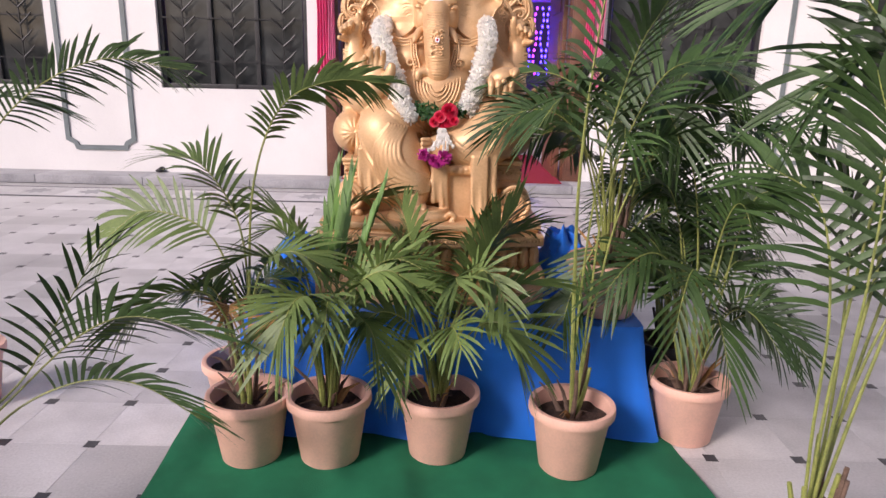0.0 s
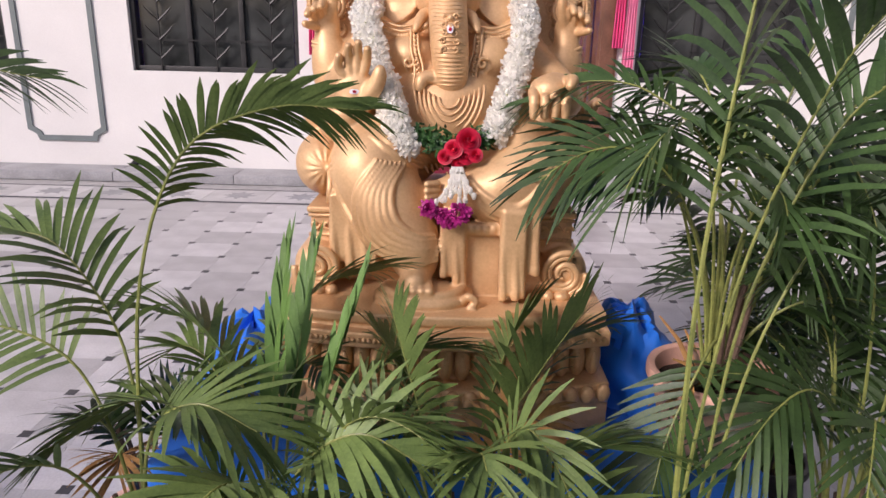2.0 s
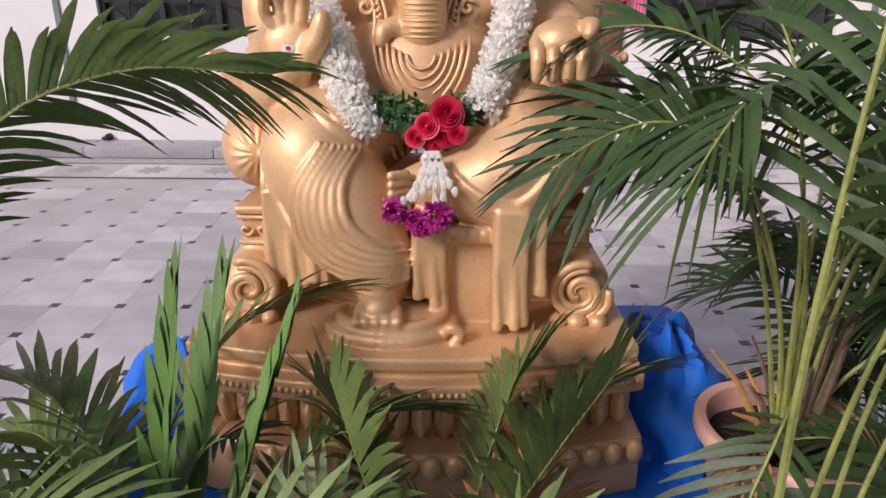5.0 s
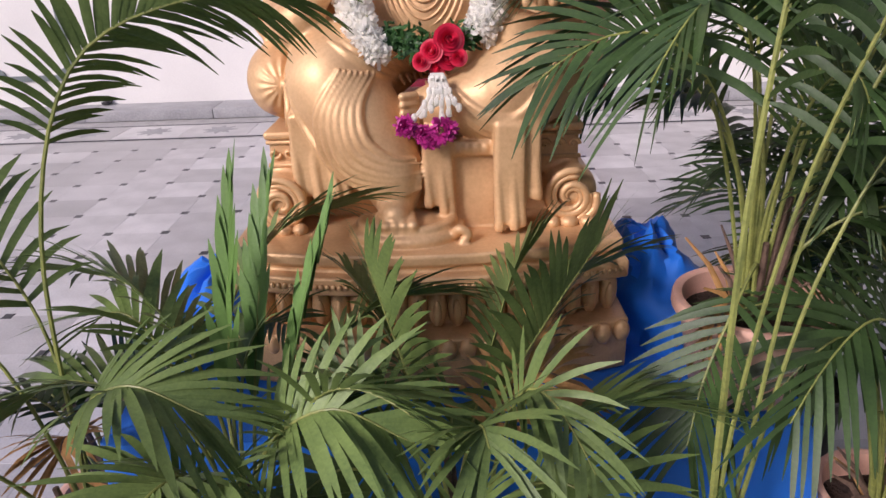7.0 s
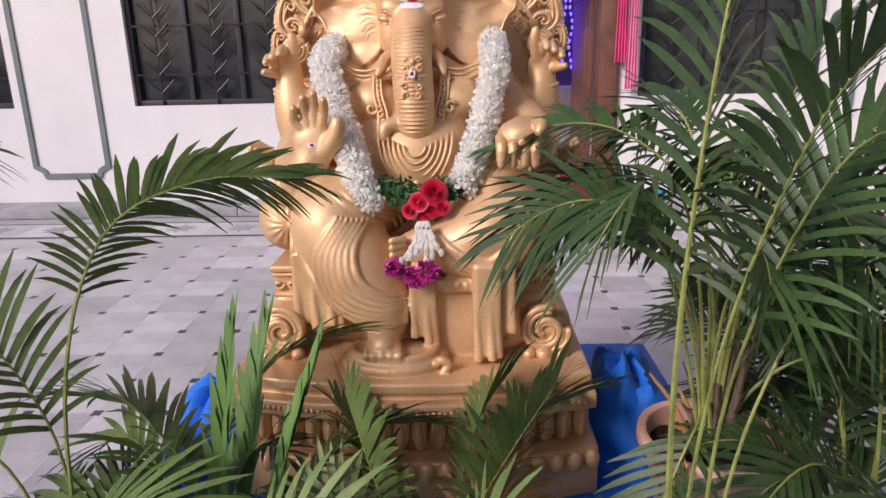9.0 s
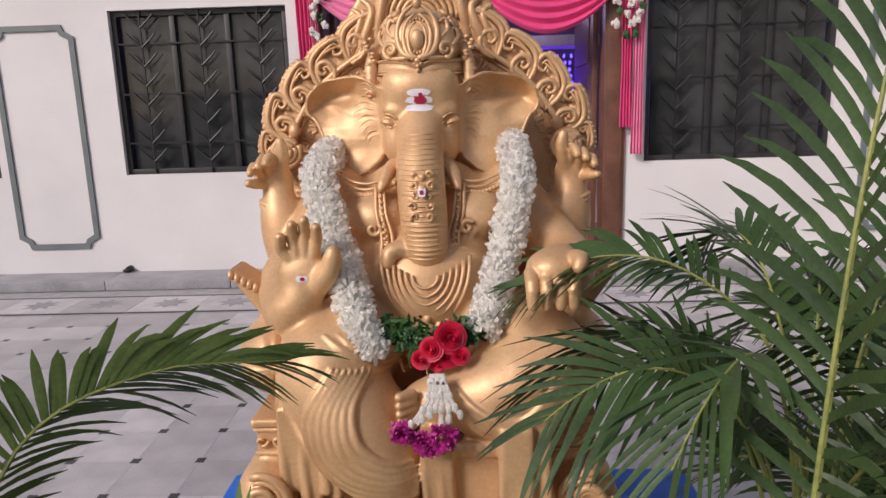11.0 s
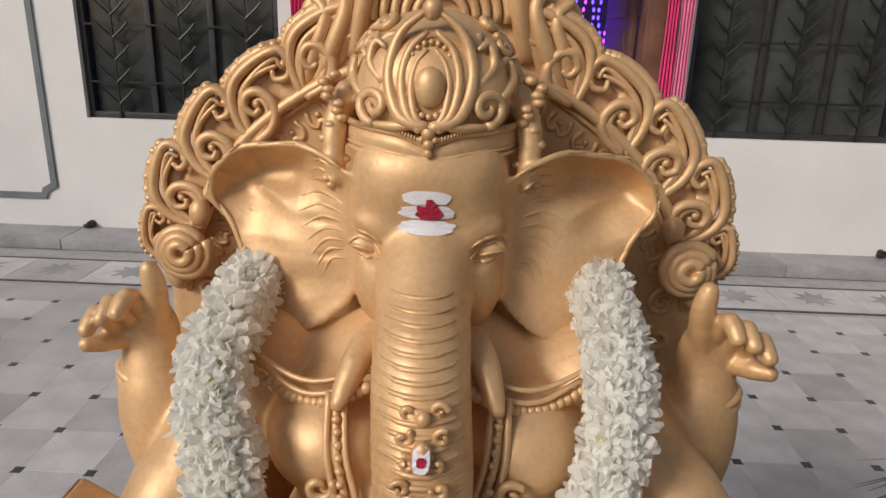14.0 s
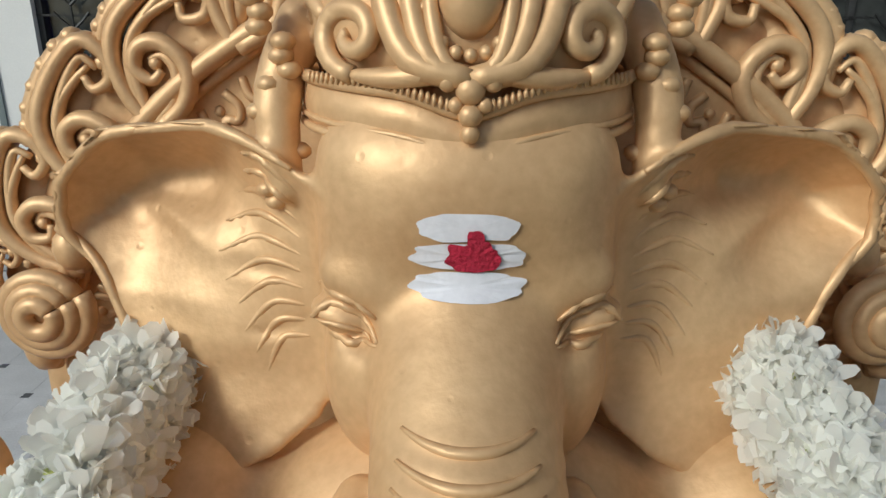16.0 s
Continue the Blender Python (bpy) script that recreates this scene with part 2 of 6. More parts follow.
def wall_with_openings(name, x0, x1, z1, holes, y0, y1, label):
    s = Shape()
    xs = sorted({x0, x1, *[h[0] for h in holes], *[h[1] for h in holes]})
    for a, b in zip(xs, xs[1:]):
        spans = sorted((h[2], h[3]) for h in holes if h[0] <= a and b <= h[1])
        z = 0.0
        for lo, hi in spans + [(z1, z1)]:
            if lo > z:
                s.box(a, b, y0, y1, z, lo)
            z = hi
    return solid(name, s, PLASTER, label, "wall", kind="structure")


WINDOWS = [(-5.60, -3.80), (-2.56, -0.89), (2.43, 4.16), (5.36, 7.05)]
SILL, HEAD = 1.056, 2.58
DOOR = (-0.70, 2.24, 2.85)
wall_with_openings("wall_north", -7.5, 7.4, 4.2, [(a, b, SILL, HEAD) for a, b in WINDOWS] + [(DOOR[0], DOOR[1], 0.0, DOOR[2])], WALL_Y, WALL_Y + 0.25, "white painted plaster wall of the hall")
solid("wall_west", Shape().box(-7.7, -7.5, FRONT, WALL_Y + 0.25, 0, 1.7), COMPOUND, "added plain plastered side wall, out of view", "wall", kind="structure")
# unseen tall wall, added to cut the sky light on the right-hand side
solid("shade_wall_east", Shape().box(7.2, 7.4, FRONT, WALL_Y, 0, 8.5), COMPOUND, "added plain plastered side wall, out of view", "wall", kind="structure")
solid("wall_south", Shape().box(-7.7, 7.4, FRONT - 0.2, FRONT, 0, 2.4), COMPOUND, "plain plastered compound wall of the yard", "wall", kind="structure")
solid("floor", Shape().box(-7.5, 9.0, FRONT, 13.0, -0.2, -0.005), GROUT, "pale stone-tiled floor with black inlays", "floor", kind="structure")
ledge = thing("ledge", "low worn grey stone plinth along the wall", "plinth", kind="structure")
lx = -7.5
while lx < 7.2:
    part("slab", Shape().box(lx + 0.003, min(lx + 1.2, 7.2) - 0.003, 8.03, WALL_Y - 0.001, 0.0, 0.095, 0.008), LEDGE, ledge)
    lx += 1.2


def notched(x0, x1, z0, z1, n=0.11):
    """An upright frame outline whose corners are notched inward, with short slants."""
    a = [(x0 + n, z0), (x1 - n, z0), (x1 - n * 0.8, z0 + n * 0.55), (x1, z0 + n), (x1, z1 - n), (x1 - n * 0.8, z1 - n * 0.55), (x1 - n, z1)]
    return a + [(x0 + n, z1), (x0 + n * 0.8, z1 - n * 0.55), (x0, z1 - n), (x0, z0 + n), (x0 + n * 0.8, z0 + n * 0.55)]


def strip(s, path, width, y0, y1):
    """A closed flat moulding along a path in the wall's plane."""
    c = Vector((sum(p[0] for p in path) / len(path), sum(p[1] for p in path) / len(path)))
    n = len(path)
    inner = []
    for i in range(n):
        p, q, r = Vector(path[i - 1]), Vector(path[i]), Vector(path[(i + 1) % n])
        d1, d2 = (q - p).normalized(), (r - q).normalized()
        n1, n2 = Vector((-d1.y, d1.x)), Vector((-d2.y, d2.x))
        m = (n1 + n2).normalized()
        inner.append(q + m * (width / max(0.5, m.dot(n1))))
    vs = [(x, y1, z) for x, z in path] + [(x, y0, z) for x, z in path] + [(p.x, y0, p.y) for p in inner] + [(p.x, y1, p.y) for p in inner]
    fs = []
    for i in range(n):
        j = (i + 1) % n
        for k in range(3):
            fs.append((k * n + i, k * n + j, (k + 1) * n + j, (k + 1) * n + i))
    s.add(vs, fs)


for x0, x1 in ((-3.71, -2.90), (4.44, 5.24), (-6.75, -5.75)):
    s = Shape()
    strip(s, notched(x0, x1, 0.34, 2.47), 0.052, WALL_Y - 0.018, WALL_Y + 0.002)
    solid("wall_moulding", s, MOULD, "grey-green painted notched panel moulding on the white wall", "moulding", "wall panels", "structure")


def window(k, x0, x1):
    w = thing(f"window_{k}", "dark window with black iron leaf grille", "window", kind="structure")
    y = WALL_Y
    f = Shape()
    for a in ((x0, x1, SILL, SILL + 0.05), (x0, x1, HEAD - 0.05, HEAD), (x0, x0 + 0.05, SILL + 0.05, HEAD - 0.05), (x1 - 0.05, x1, SILL + 0.05, HEAD - 0.05)):
        f.box(a[0], a[1], y + 0.05, y + 0.14, a[2], a[3], 0.004)
    fr = part("window_frame", f, FRAME, w)
    n = 3
    step = (x1 - x0 - 0.1) / n
    for i in range(n):
        a = x0 + 0.05 + i * step
        part("pane", Shape().box(a + 0.02, a + step - 0.02, y + 0.105, y + 0.113, SILL + 0.05, HEAD - 0.05), GLASS, w)
        if i:
            part("mullion", Shape().box(a - 0.025, a + 0.025, y + 0.06, y + 0.13, SILL + 0.05, HEAD - 0.05, 0.004), FRAME, w)
    bars = 3
    for i in range(bars):
        bx = x0 + (i + 0.5) * (x1 - x0) / bars
        g = Shape().box(bx - 0.007, bx + 0.007, y + 0.03, y + 0.044, SILL, HEAD)
        z = SILL + 0.12
        while z < HEAD - 0.15:
            for d in (-1, 1):
                g.tube([(bx, y + 0.037, z), (bx + d * 0.085, y + 0.037, z + 0.075), (bx + d * 0.135, y + 0.037, z + 0.130)], lambda u: 0.012 - 0.004 * u, 5)
            z += 0.178
        part("grille_bar", g, IRON, w, "black iron bar with leaf twigs")
    for z in (SILL + 0.3, (SILL + HEAD) / 2, HEAD - 0.3):
        part("grille_rail", Shape().box(x0, x1, y + 0.044, y + 0.05, z - 0.008, z + 0.008), IRON, w)


for k, (a, b) in enumerate(WINDOWS):
    window(k + 1, a, b)

# doorway, drapes and the room behind
frame_door = thing("door_1", "wide brown wooden doorway, doors open", "door", kind="structure")
for a, b in ((-0.70, -0.535), (2.04, 2.24)):
    s = Shape().box(a, b, WALL_Y - 0.03, WALL_Y + 0.22, 0.0, DOOR[2], 0.008)
    s.box(a + 0.03, b - 0.03, WALL_Y - 0.045, WALL_Y - 0.028, 0.25, DOOR[2] - 0.2, 0.006)
    part("jamb", s, WOOD, frame_door)
part("lintel", Shape().box(-0.535, 2.04, WALL_Y - 0.03, WALL_Y + 0.22, DOOR[2] - 0.18, DOOR[2], 0.008), WOOD, frame_door)
for a, sgn in ((-0.53, 1), (2.03, -1)):
    s = Shape().box(min(a, a + sgn * 0.05), max(a, a + sgn * 0.05), WALL_Y + 0.24, WALL_Y + 1.3, 0.03, DOOR[2] - 0.2, 0.005)
    for z0, z1 in ((0.2, 1.0), (1.15, 1.9), (2.0, 2.5)):
        s.box(min(a, a + sgn * 0.065), max(a, a + sgn * 0.065), WALL_Y + 0.4, WALL_Y + 1.15, z0, z1, 0.012)
    part("door_leaf", s, WOOD, frame_door, "open panelled wooden door leaf")
solid("floor_inside", Shape().box(-3.0, 5.0, WALL_Y + 0.25, 13.0, -0.005, 0.06), ROOM, "dim floor of the hall inside", "floor", kind="structure")
for nm, bx in (("wall_inside_west", (-3.1, -3.0, WALL_Y + 0.25, 13.0, 0, 3.6)), ("wall_inside_east", (5.0, 5.1, WALL_Y + 0.25, 13.0, 0, 3.6)), ("wall_inside_north", (-3.1, 5.1, 13.0, 13.1, 0, 3.6))):
    solid(nm, Shape().box(*bx), ROOM, "dim painted inner wall of the hall", "wall", kind="structure")
solid("ceiling", Shape().box(-3.1, 5.1, WALL_Y + 0.25, 13.1, 3.6, 3.7), ROOM, "dim ceiling of the hall", "ceiling", kind="structure")
solid("carpet", Shape().box(-0.5, 2.0, WALL_Y - 0.25, 12.0, 0.097, 0.107), RED_CLOTH, "red carpet running in through the doorway", "carpet")


def drape(name, x, z0, z1, width, tones, label):
    d = thing(name, label, "drape", group="door drapes")
    for k, (mat, dx, w, end) in enumerate(tones):
        vs, fs, nx, nz = [], [], 22, 14
        for j in range(nz + 1):
            z = z1 + (z0 + end - z1) * j / nz
            for i in range(nx + 1):
                u = i / nx
                pinch = 0.75 + 0.25 * abs(math.cos(j / nz * 2.6))
                vs.append((x + dx + (u - 0.5) * w * pinch, WALL_Y - 0.075 - 0.02 * math.sin(u * 25 + k) - 0.012 * k, z))
        for j in range(nz):
            for i in range(nx):
                a = j * (nx + 1) + i
                fs.append((a, a + 1, a + nx + 2, a + nx + 1))
        s = Shape()
        s.add(vs, fs)
        part("cloth", s, mat, d)
    return d


drape("drape", -0.655, 1.25, 2.85, 0.2, [(PINK, -0.05, 0.15, 0.0), (PINK_PALE, 0.055, 0.09, 0.15)], "hanging pink and red cloth on the door jamb")
drape("drape", 2.29, 1.13, 2.85, 0.2, [(PINK, -0.06, 0.12, 0.25), (PINK_PALE, 0.04, 0.12, 0.0)], "hanging pink and red cloth on the door jamb")


def swag(x0, x1, z, depth, mat, label):
    vs, fs, nu, nr = [], [], 36, 44
    for r in range(nr + 1):
        f = r / nr
        for i in range(nu + 1):
            u = i / nu
            lift = math.sin(math.pi * u)
            ripple = 0.022 * math.sin(f * 34 + 1.5 * math.sin(u * 3)) * lift ** 0.5
            vs.append((x0 + (x1 - x0) * u, WALL_Y - 0.11 - 0.05 * lift - ripple, z - 0.07 * f - depth * (0.15 + 0.85 * f) * lift ** 0.9))
    for r in range(nr):
        for i in range(nu):
            k = r * (nu + 1) + i
            fs.append((k, k + 1, k + nu + 2, k + nu + 1))
    s = Shape()
    s.add(vs, fs)
    solid("swag", s, mat, label, "drape", "door swags", smooth=True)


swag(-0.72, 0.78, 2.82, 0.48, PINK_PALE, "pink cloth swag gathered over the doorway")
swag(0.76, 2.26, 2.82, 0.52, PINK, "red-pink cloth swag gathered over the doorway")


def tassel(x, z):
    t = thing("flower_tassel", "hanging white flower tassel on the door drape", "tassel", group="door tassels")
    rng = random.Random(int(x * 100))
    for i in range(9):
        s = Shape()
        px, pz = x + rng.uniform(-0.06, 0.06), z - i * 0.05 + rng.uniform(-0.02, 0.02)
        for k in range(7):
            s.ball((px + rng.uniform(-0.025, 0.025), WALL_Y - 0.15 + rng.uniform(-0.02, 0.02), pz + rng.uniform(-0.025, 0.025)), (0.018, 0.014, 0.024), 0, 6, 4)
        part("blossom", s, PETAL if i % 4 else FERN, t)


for tx in (-0.56, 2.16, 2.30):
    tassel(tx, 2.62)

# lit altar inside the room
altar = thing("altar_stand", "white cloth altar stand with blue and purple lights", "stand", (1.75, 11.2, 0.06))
part("table", Shape().box(-0.9, 0.9, -0.3, 0.3, 0.0, 1.0, 0.01), SHELF, altar)
part("canopy", Shape().box(-0.75, 0.75, -0.25, 0.25, 2.30, 2.44, 0.02), SHELF, altar, "white scalloped canopy")
for px in (-0.7, 0.7):
    part("post", Shape().box(px - 0.04, px + 0.04, -0.22, -0.14, 1.0, 2.30, 0.01), SHELF, altar)
for i in range(14):
    s = Shape()
    lx = -0.6 + i * 0.092
    for j in range(12):
        s.ball((lx + 0.02 * math.sin(i * 3 + j), -0.1, 1.25 + j * 0.085), (0.016, 0.016, 0.026), 0, 5, 4)
    part("light_string", s, LED_BLUE if i % 3 else LED_PURPLE, altar, "string of lit blue lamps" if i % 3 else "string of lit purple lamps")["kind"] = "stuff"
s = Shape()
for j in range(8):
    s.ball((-1.1, -0.2, 1.2 + j * 0.11), (0.03, 0.03, 0.045), 0, 6, 5)
part("light_string", s, LED_CYAN, altar, "string of lit turquoise lamps")["kind"] = "stuff"
# unseen fill light added to lift the dark hall; it has no fitting
lamp = new("hall_fill", bpy.data.lights.new("hall_fill", "POINT"))
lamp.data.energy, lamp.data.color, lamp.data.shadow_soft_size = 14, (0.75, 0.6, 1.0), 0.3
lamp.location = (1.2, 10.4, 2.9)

# drain spouts and a bottle on the plinth
for sx in (-2.63, 4.26):
    spout = Shape().tube([(sx, WALL_Y + 0.02, 0.13), (sx, WALL_Y - 0.05, 0.127)], 0.03, 12)
    spout.ball((sx - 0.02, WALL_Y - 0.05, 0.115), (0.045, 0.03, 0.02), 0, 8, 5)
    solid("drain_spout", spout, BLACK_POT, "short black drain spout at the wall's foot", "pipe", "drain spouts", smooth=True)
bottle = thing("water_bottle", "clear water bottle with blue label lying on the plinth", "bottle", (2.58, 8.25, 0.128))
prof = [(0.0, 0.0), (0.028, 0.0), (0.032, 0.01), (0.032, 0.15), (0.026, 0.175), (0.012, 0.20), (0.012, 0.215), (0.0, 0.215)]
bs = Shape().lathe(prof, seg=16)
bs.v = [(z, x, y) for x, y, z in bs.v]
part("body", bs, BOTTLE, bottle)
bs = Shape().lathe([(0.0325, 0.05), (0.0335, 0.055), (0.0335, 0.12), (0.0325, 0.125)], seg=16)
bs.v = [(z, x, y) for x, y, z in bs.v]
part("label", bs, LABEL_BLUE, bottle, "blue paper label")
bs = Shape().lathe([(0.0, 0.205), (0.015, 0.205), (0.015, 0.228), (0.0, 0.228)], seg=12)
bs.v = [(z, x, y) for x, y, z in bs.v]
part("cap", bs, LABEL_BLUE, bottle, "blue cap")

# ---- platform, cloths ----
PX0, PX1, PY0, PY1, PZ = -0.04, 1.385, 2.855, 3.95, 0.432
platform = thing("platform", "low platform covered in bright blue satin cloth", "platform")
part("block", Shape().box(PX0 + 0.03, PX1 - 0.03, PY0 + 0.04, PY1 - 0.03, 0.0, PZ - 0.012), WOOD, platform)


def draped(x0, x1, y0, y1, z, flare, seed):
    """A cloth over a box: level top, hanging folds at the sides that flare to the ground."""
    cx, cy, hx, hy = (x0 + x1) / 2, (y0 + y1) / 2, (x1 - x0) / 2, (y1 - y0) / 2
    vs, fs = [], []
    rings, seg = 26, 260
    for r in range(rings):
        for i in range(seg):
            a = 2 * math.pi * i / seg
            c, s_ = math.cos(a), math.sin(a)
            k = 1.0 / max(abs(c), abs(s_))
            ux, uy = c * k, s_ * k
            per = a * 6.0
            if r < 8:
                f = r / 8 * 0.985
                zz = z + 0.006 * noise.noise((ux * f * 4 + seed, uy * f * 4, 0))
                vs.append((cx + ux * hx * f, cy + uy * hy * f, zz))
            else:
                d = (r - 8) / (rings - 9)
                fold = (0.55 * math.sin(per * 2.3 + 1.5 * noise.noise((a * 2, seed, 0))) + noise.noise((a * 5, d * 1.2, seed)) * 1.2) * 0.046 * d ** 0.7
                out = flare * d ** 1.6 + fold + 0.012 * min(1, d * 6)
                n = Vector((ux if abs(ux) > 0.98 else ux ** 3, uy if abs(uy) > 0.98 else uy ** 3))
                n = n.normalized()
                vs.append((cx + ux * hx + n.x * out, cy + uy * hy + n.y * out, max(0.012, z - 0.004 - (z - 0.006) * d)))
    for r in range(rings - 1):
        for i in range(seg):
            j = (i + 1) % seg
            fs.append((r * seg + i, r * seg + j, (r + 1) * seg + j, (r + 1) * seg + i))
    fs.append(tuple(range(seg)))
    s = Shape()
    s.add(vs, fs)
    return s


part("cloth", draped(PX0, PX1, PY0, PY1, PZ, 0.05, 3.1), BLUE, platform, "bright blue satin cloth hanging in soft folds")


def heap(x, y, z, rx, ry, rz, seed):
    """A crumpled heap of cloth."""
    vs, fs, u, v = [], [], 40, 16
    for j in range(v + 1):
        b = math.pi / 2 * j / v
        for i in range(u):
            a = 2 * math.pi * i / u
            k = 1 + 0.28 * noise.noise((math.cos(a) * 1.7 + seed, math.sin(a) * 1.7, b * 2)) + 0.07 * noise.noise((math.cos(a) * 6, math.sin(a) * 6 + seed, b * 7))
            vs.append((x + rx * k * math.cos(a) * math.cos(b), y + ry * k * math.sin(a) * math.cos(b), z + rz * k * math.sin(b)))
    for j in range(v):
        for i in range(u):
            fs.append((j * u + i, j * u + (i + 1) % u, (j + 1) * u + (i + 1) % u, (j + 1) * u + i))
    s = Shape()
    s.add(vs, fs)
    return s


part("bunched_cloth", heap(1.165, 3.33, PZ - 0.01, 0.135, 0.22, 0.23, 1.0), BLUE, platform, "crumpled blue cloth")
part("bunched_cloth", heap(0.10, 3.28, PZ - 0.01, 0.14, 0.23, 0.20, 5.0), BLUE, platform, "crumpled blue cloth")

vs, fs = [], []
gx, gy = 60, 70
for j in range(gy + 1):
    for i in range(gx + 1):
        u, v = i / gx, j / gy
        x = -0.26 - 0.03 * math.sin(v * 7) + u * (1.80 + 0.03 * math.sin(v * 5))
        y = 0.4 + v * 2.58
        vs.append((x, y, 0.006 + 0.026 * max(0, noise.noise((u * 9, v * 3, 4)) + 0.7 * noise.noise((u * 2 + v * 8, v * 9, 1)) + 0.5 * noise.noise((u * 22 + v * 3, v * 5, 7)))))
for j in range(gy):
    for i in range(gx):
        a = j * (gx + 1) + i
        fs.append((a, a + 1, a + gx + 2, a + gx + 1))
s = Shape()
s.add(vs, fs)
solid("green_cloth", s, GREEN, "dark green cloth spread and creased on the floor", "cloth", smooth=True)

# ---- the statue ----
CX = 0.62


class Field:
    """A distance field on a grid, from which one skin is drawn."""

    def __init__(self, lo, hi, h):
        self.lo, self.h = np.array(lo), h
        n = np.ceil((np.array(hi) - self.lo) / h).astype(int) + 1
        self.ax = [self.lo[i] + h * np.arange(n[i]) for i in range(3)]
        self.d = np.full(n, 1.0, np.float32)
        self.still = None

    def region(self, lo, hi, pad):
        sl = []
        for i in range(3):
            a = int(max(0, np.floor((lo[i] - pad - self.lo[i]) / self.h)))
            b = int(min(self.d.shape[i], np.ceil((hi[i] + pad - self.lo[i]) / self.h) + 1))
            sl.append(slice(a, max(a + 1, b)))
        g = [self.ax[i][sl[i]] for i in range(3)]
        return tuple(sl), g[0][:, None, None], g[1][None, :, None], g[2][None, None, :]

    def join(self, sl, d, k, cut=False):
        old = self.d[sl]
        if cut:
            h = np.clip(0.5 - 0.5 * (old + d) / k, 0, 1)
            self.d[sl] = old * (1 - h) - d * h + k * h * (1 - h)
        else:
            h = np.clip(0.5 + 0.5 * (old - d) / k, 0, 1)
            self.d[sl] = old * (1 - h) + d * h - k * h * (1 - h)

    def ell(self, c, r, k=0.02, cut=False, turn=0.0):
        m = max(r)
        sl, x, y, z = self.region([c[i] - (m if turn else r[i]) for i in range(3)], [c[i] + (m if turn else r[i]) for i in range(3)], k + 0.03)
        px, py, pz = x - c[0], y - c[1], z - c[2]
        if turn:
            ca, sa = math.cos(turn), math.sin(turn)
            px, pz = px * ca + pz * sa, -px * sa + pz * ca
        q0 = np.sqrt((px / r[0]) ** 2 + (py / r[1]) ** 2 + (pz / r[2]) ** 2)
        q1 = np.sqrt((px / r[0] ** 2) ** 2 + (py / r[1] ** 2) ** 2 + (pz / r[2] ** 2) ** 2) + 1e-6
        self.join(sl, q0 * (q0 - 1) / q1, k, cut)

    def cap(self, a, b, ra, rb, k=0.015, cut=False):
        a, b = np.array(a, float), np.array(b, float)
        m = max(ra, rb)
        sl, x, y, z = self.region(np.minimum(a, b) - m, np.maximum(a, b) + m, k + 0.02)
        d = b - a
        t = np.clip(((x - a[0]) * d[0] + (y - a[1]) * d[1] + (z - a[2]) * d[2]) / max(1e-9, d @ d), 0, 1)
        r = ra + (rb - ra) * t
        self.join(sl, np.sqrt((x - a[0] - d[0] * t) ** 2 + (y - a[1] - d[1] * t) ** 2 + (z - a[2] - d[2] * t) ** 2) - r, k, cut)

    def chain(self, pts, k=0.015, n=14, cut=False):
        """Capsules along a smooth line through (x, y, z, r)."""
        ps = spline([p[:3] for p in pts], n)
        rs = np.interp(np.linspace(0, len(pts) - 1, n), range(len(pts)), [p[3] for p in pts])
        for i in range(n - 1):
            self.cap(ps[i], ps[i + 1], rs[i], rs[i + 1], k, cut)

    def box(self, c, e, r=0.01, k=0.01, cut=False):
        sl, x, y, z = self.region([c[i] - e[i] for i in range(3)], [c[i] + e[i] for i in range(3)], k + 0.03)
        q = [np.abs(v - c[i]) - e[i] + r for i, v in enumerate((x, y, z))]
        out = np.sqrt(np.maximum(q[0], 0) ** 2 + np.maximum(q[1], 0) ** 2 + np.maximum(q[2], 0) ** 2)
        self.join(sl, out + np.minimum(np.maximum(np.maximum(q[0], q[1]), q[2]), 0) - r, k, cut)

    def slab(self, poly, yc, half, k=0.01, rnd=0.006, curve=None):
        """A plate: a polygon in x and z, with the thickness 2*half about the sheet y = curve(x, z, d)."""
        p = np.array(poly, float)
        lo, hi = p.min(0), p.max(0)
        sl, x, y, z = self.region((lo[0], yc - 0.12, lo[1]), (hi[0], yc + 0.12, hi[1]), k + 0.02)
        X, Z = np.broadcast_arrays(x[:, 0, :], z[:, 0, :])
        d = np.full(X.shape, 9.0)
        s = np.ones(X.shape)
        for i in range(len(p)):
            a, b = p[i], p[i - 1]
            e = b - a
            wx, wz = X - a[0], Z - a[1]
            t = np.clip((wx * e[0] + wz * e[1]) / (e @ e), 0, 1)
            d = np.minimum(d, (wx - e[0] * t) ** 2 + (wz - e[1] * t) ** 2)
            c1, c2, c3 = Z >= a[1], Z < b[1], e[0] * wz > e[1] * wx
            s = np.where((c1 & c2 & c3) | (~c1 & ~c2 & ~c3), -s, s)
        d2 = s * np.sqrt(d)
        yy = yc if curve is None else curve(X, Z, d2)[:, None, :]
        q0 = np.broadcast_to((d2 + rnd)[:, None, :], np.broadcast_shapes(d2[:, None, :].shape, y.shape))
        q1 = np.abs(y - yy) - half + rnd
        self.join(sl, np.sqrt(np.maximum(q0, 0) ** 2 + np.maximum(q1, 0) ** 2) + np.minimum(np.maximum(q0, q1), 0) - rnd, k)

    def ripple(self, lo, hi, fn):
        sl, x, y, z = self.region(lo, hi, 0)
        self.d[sl] += fn(x, y, z)

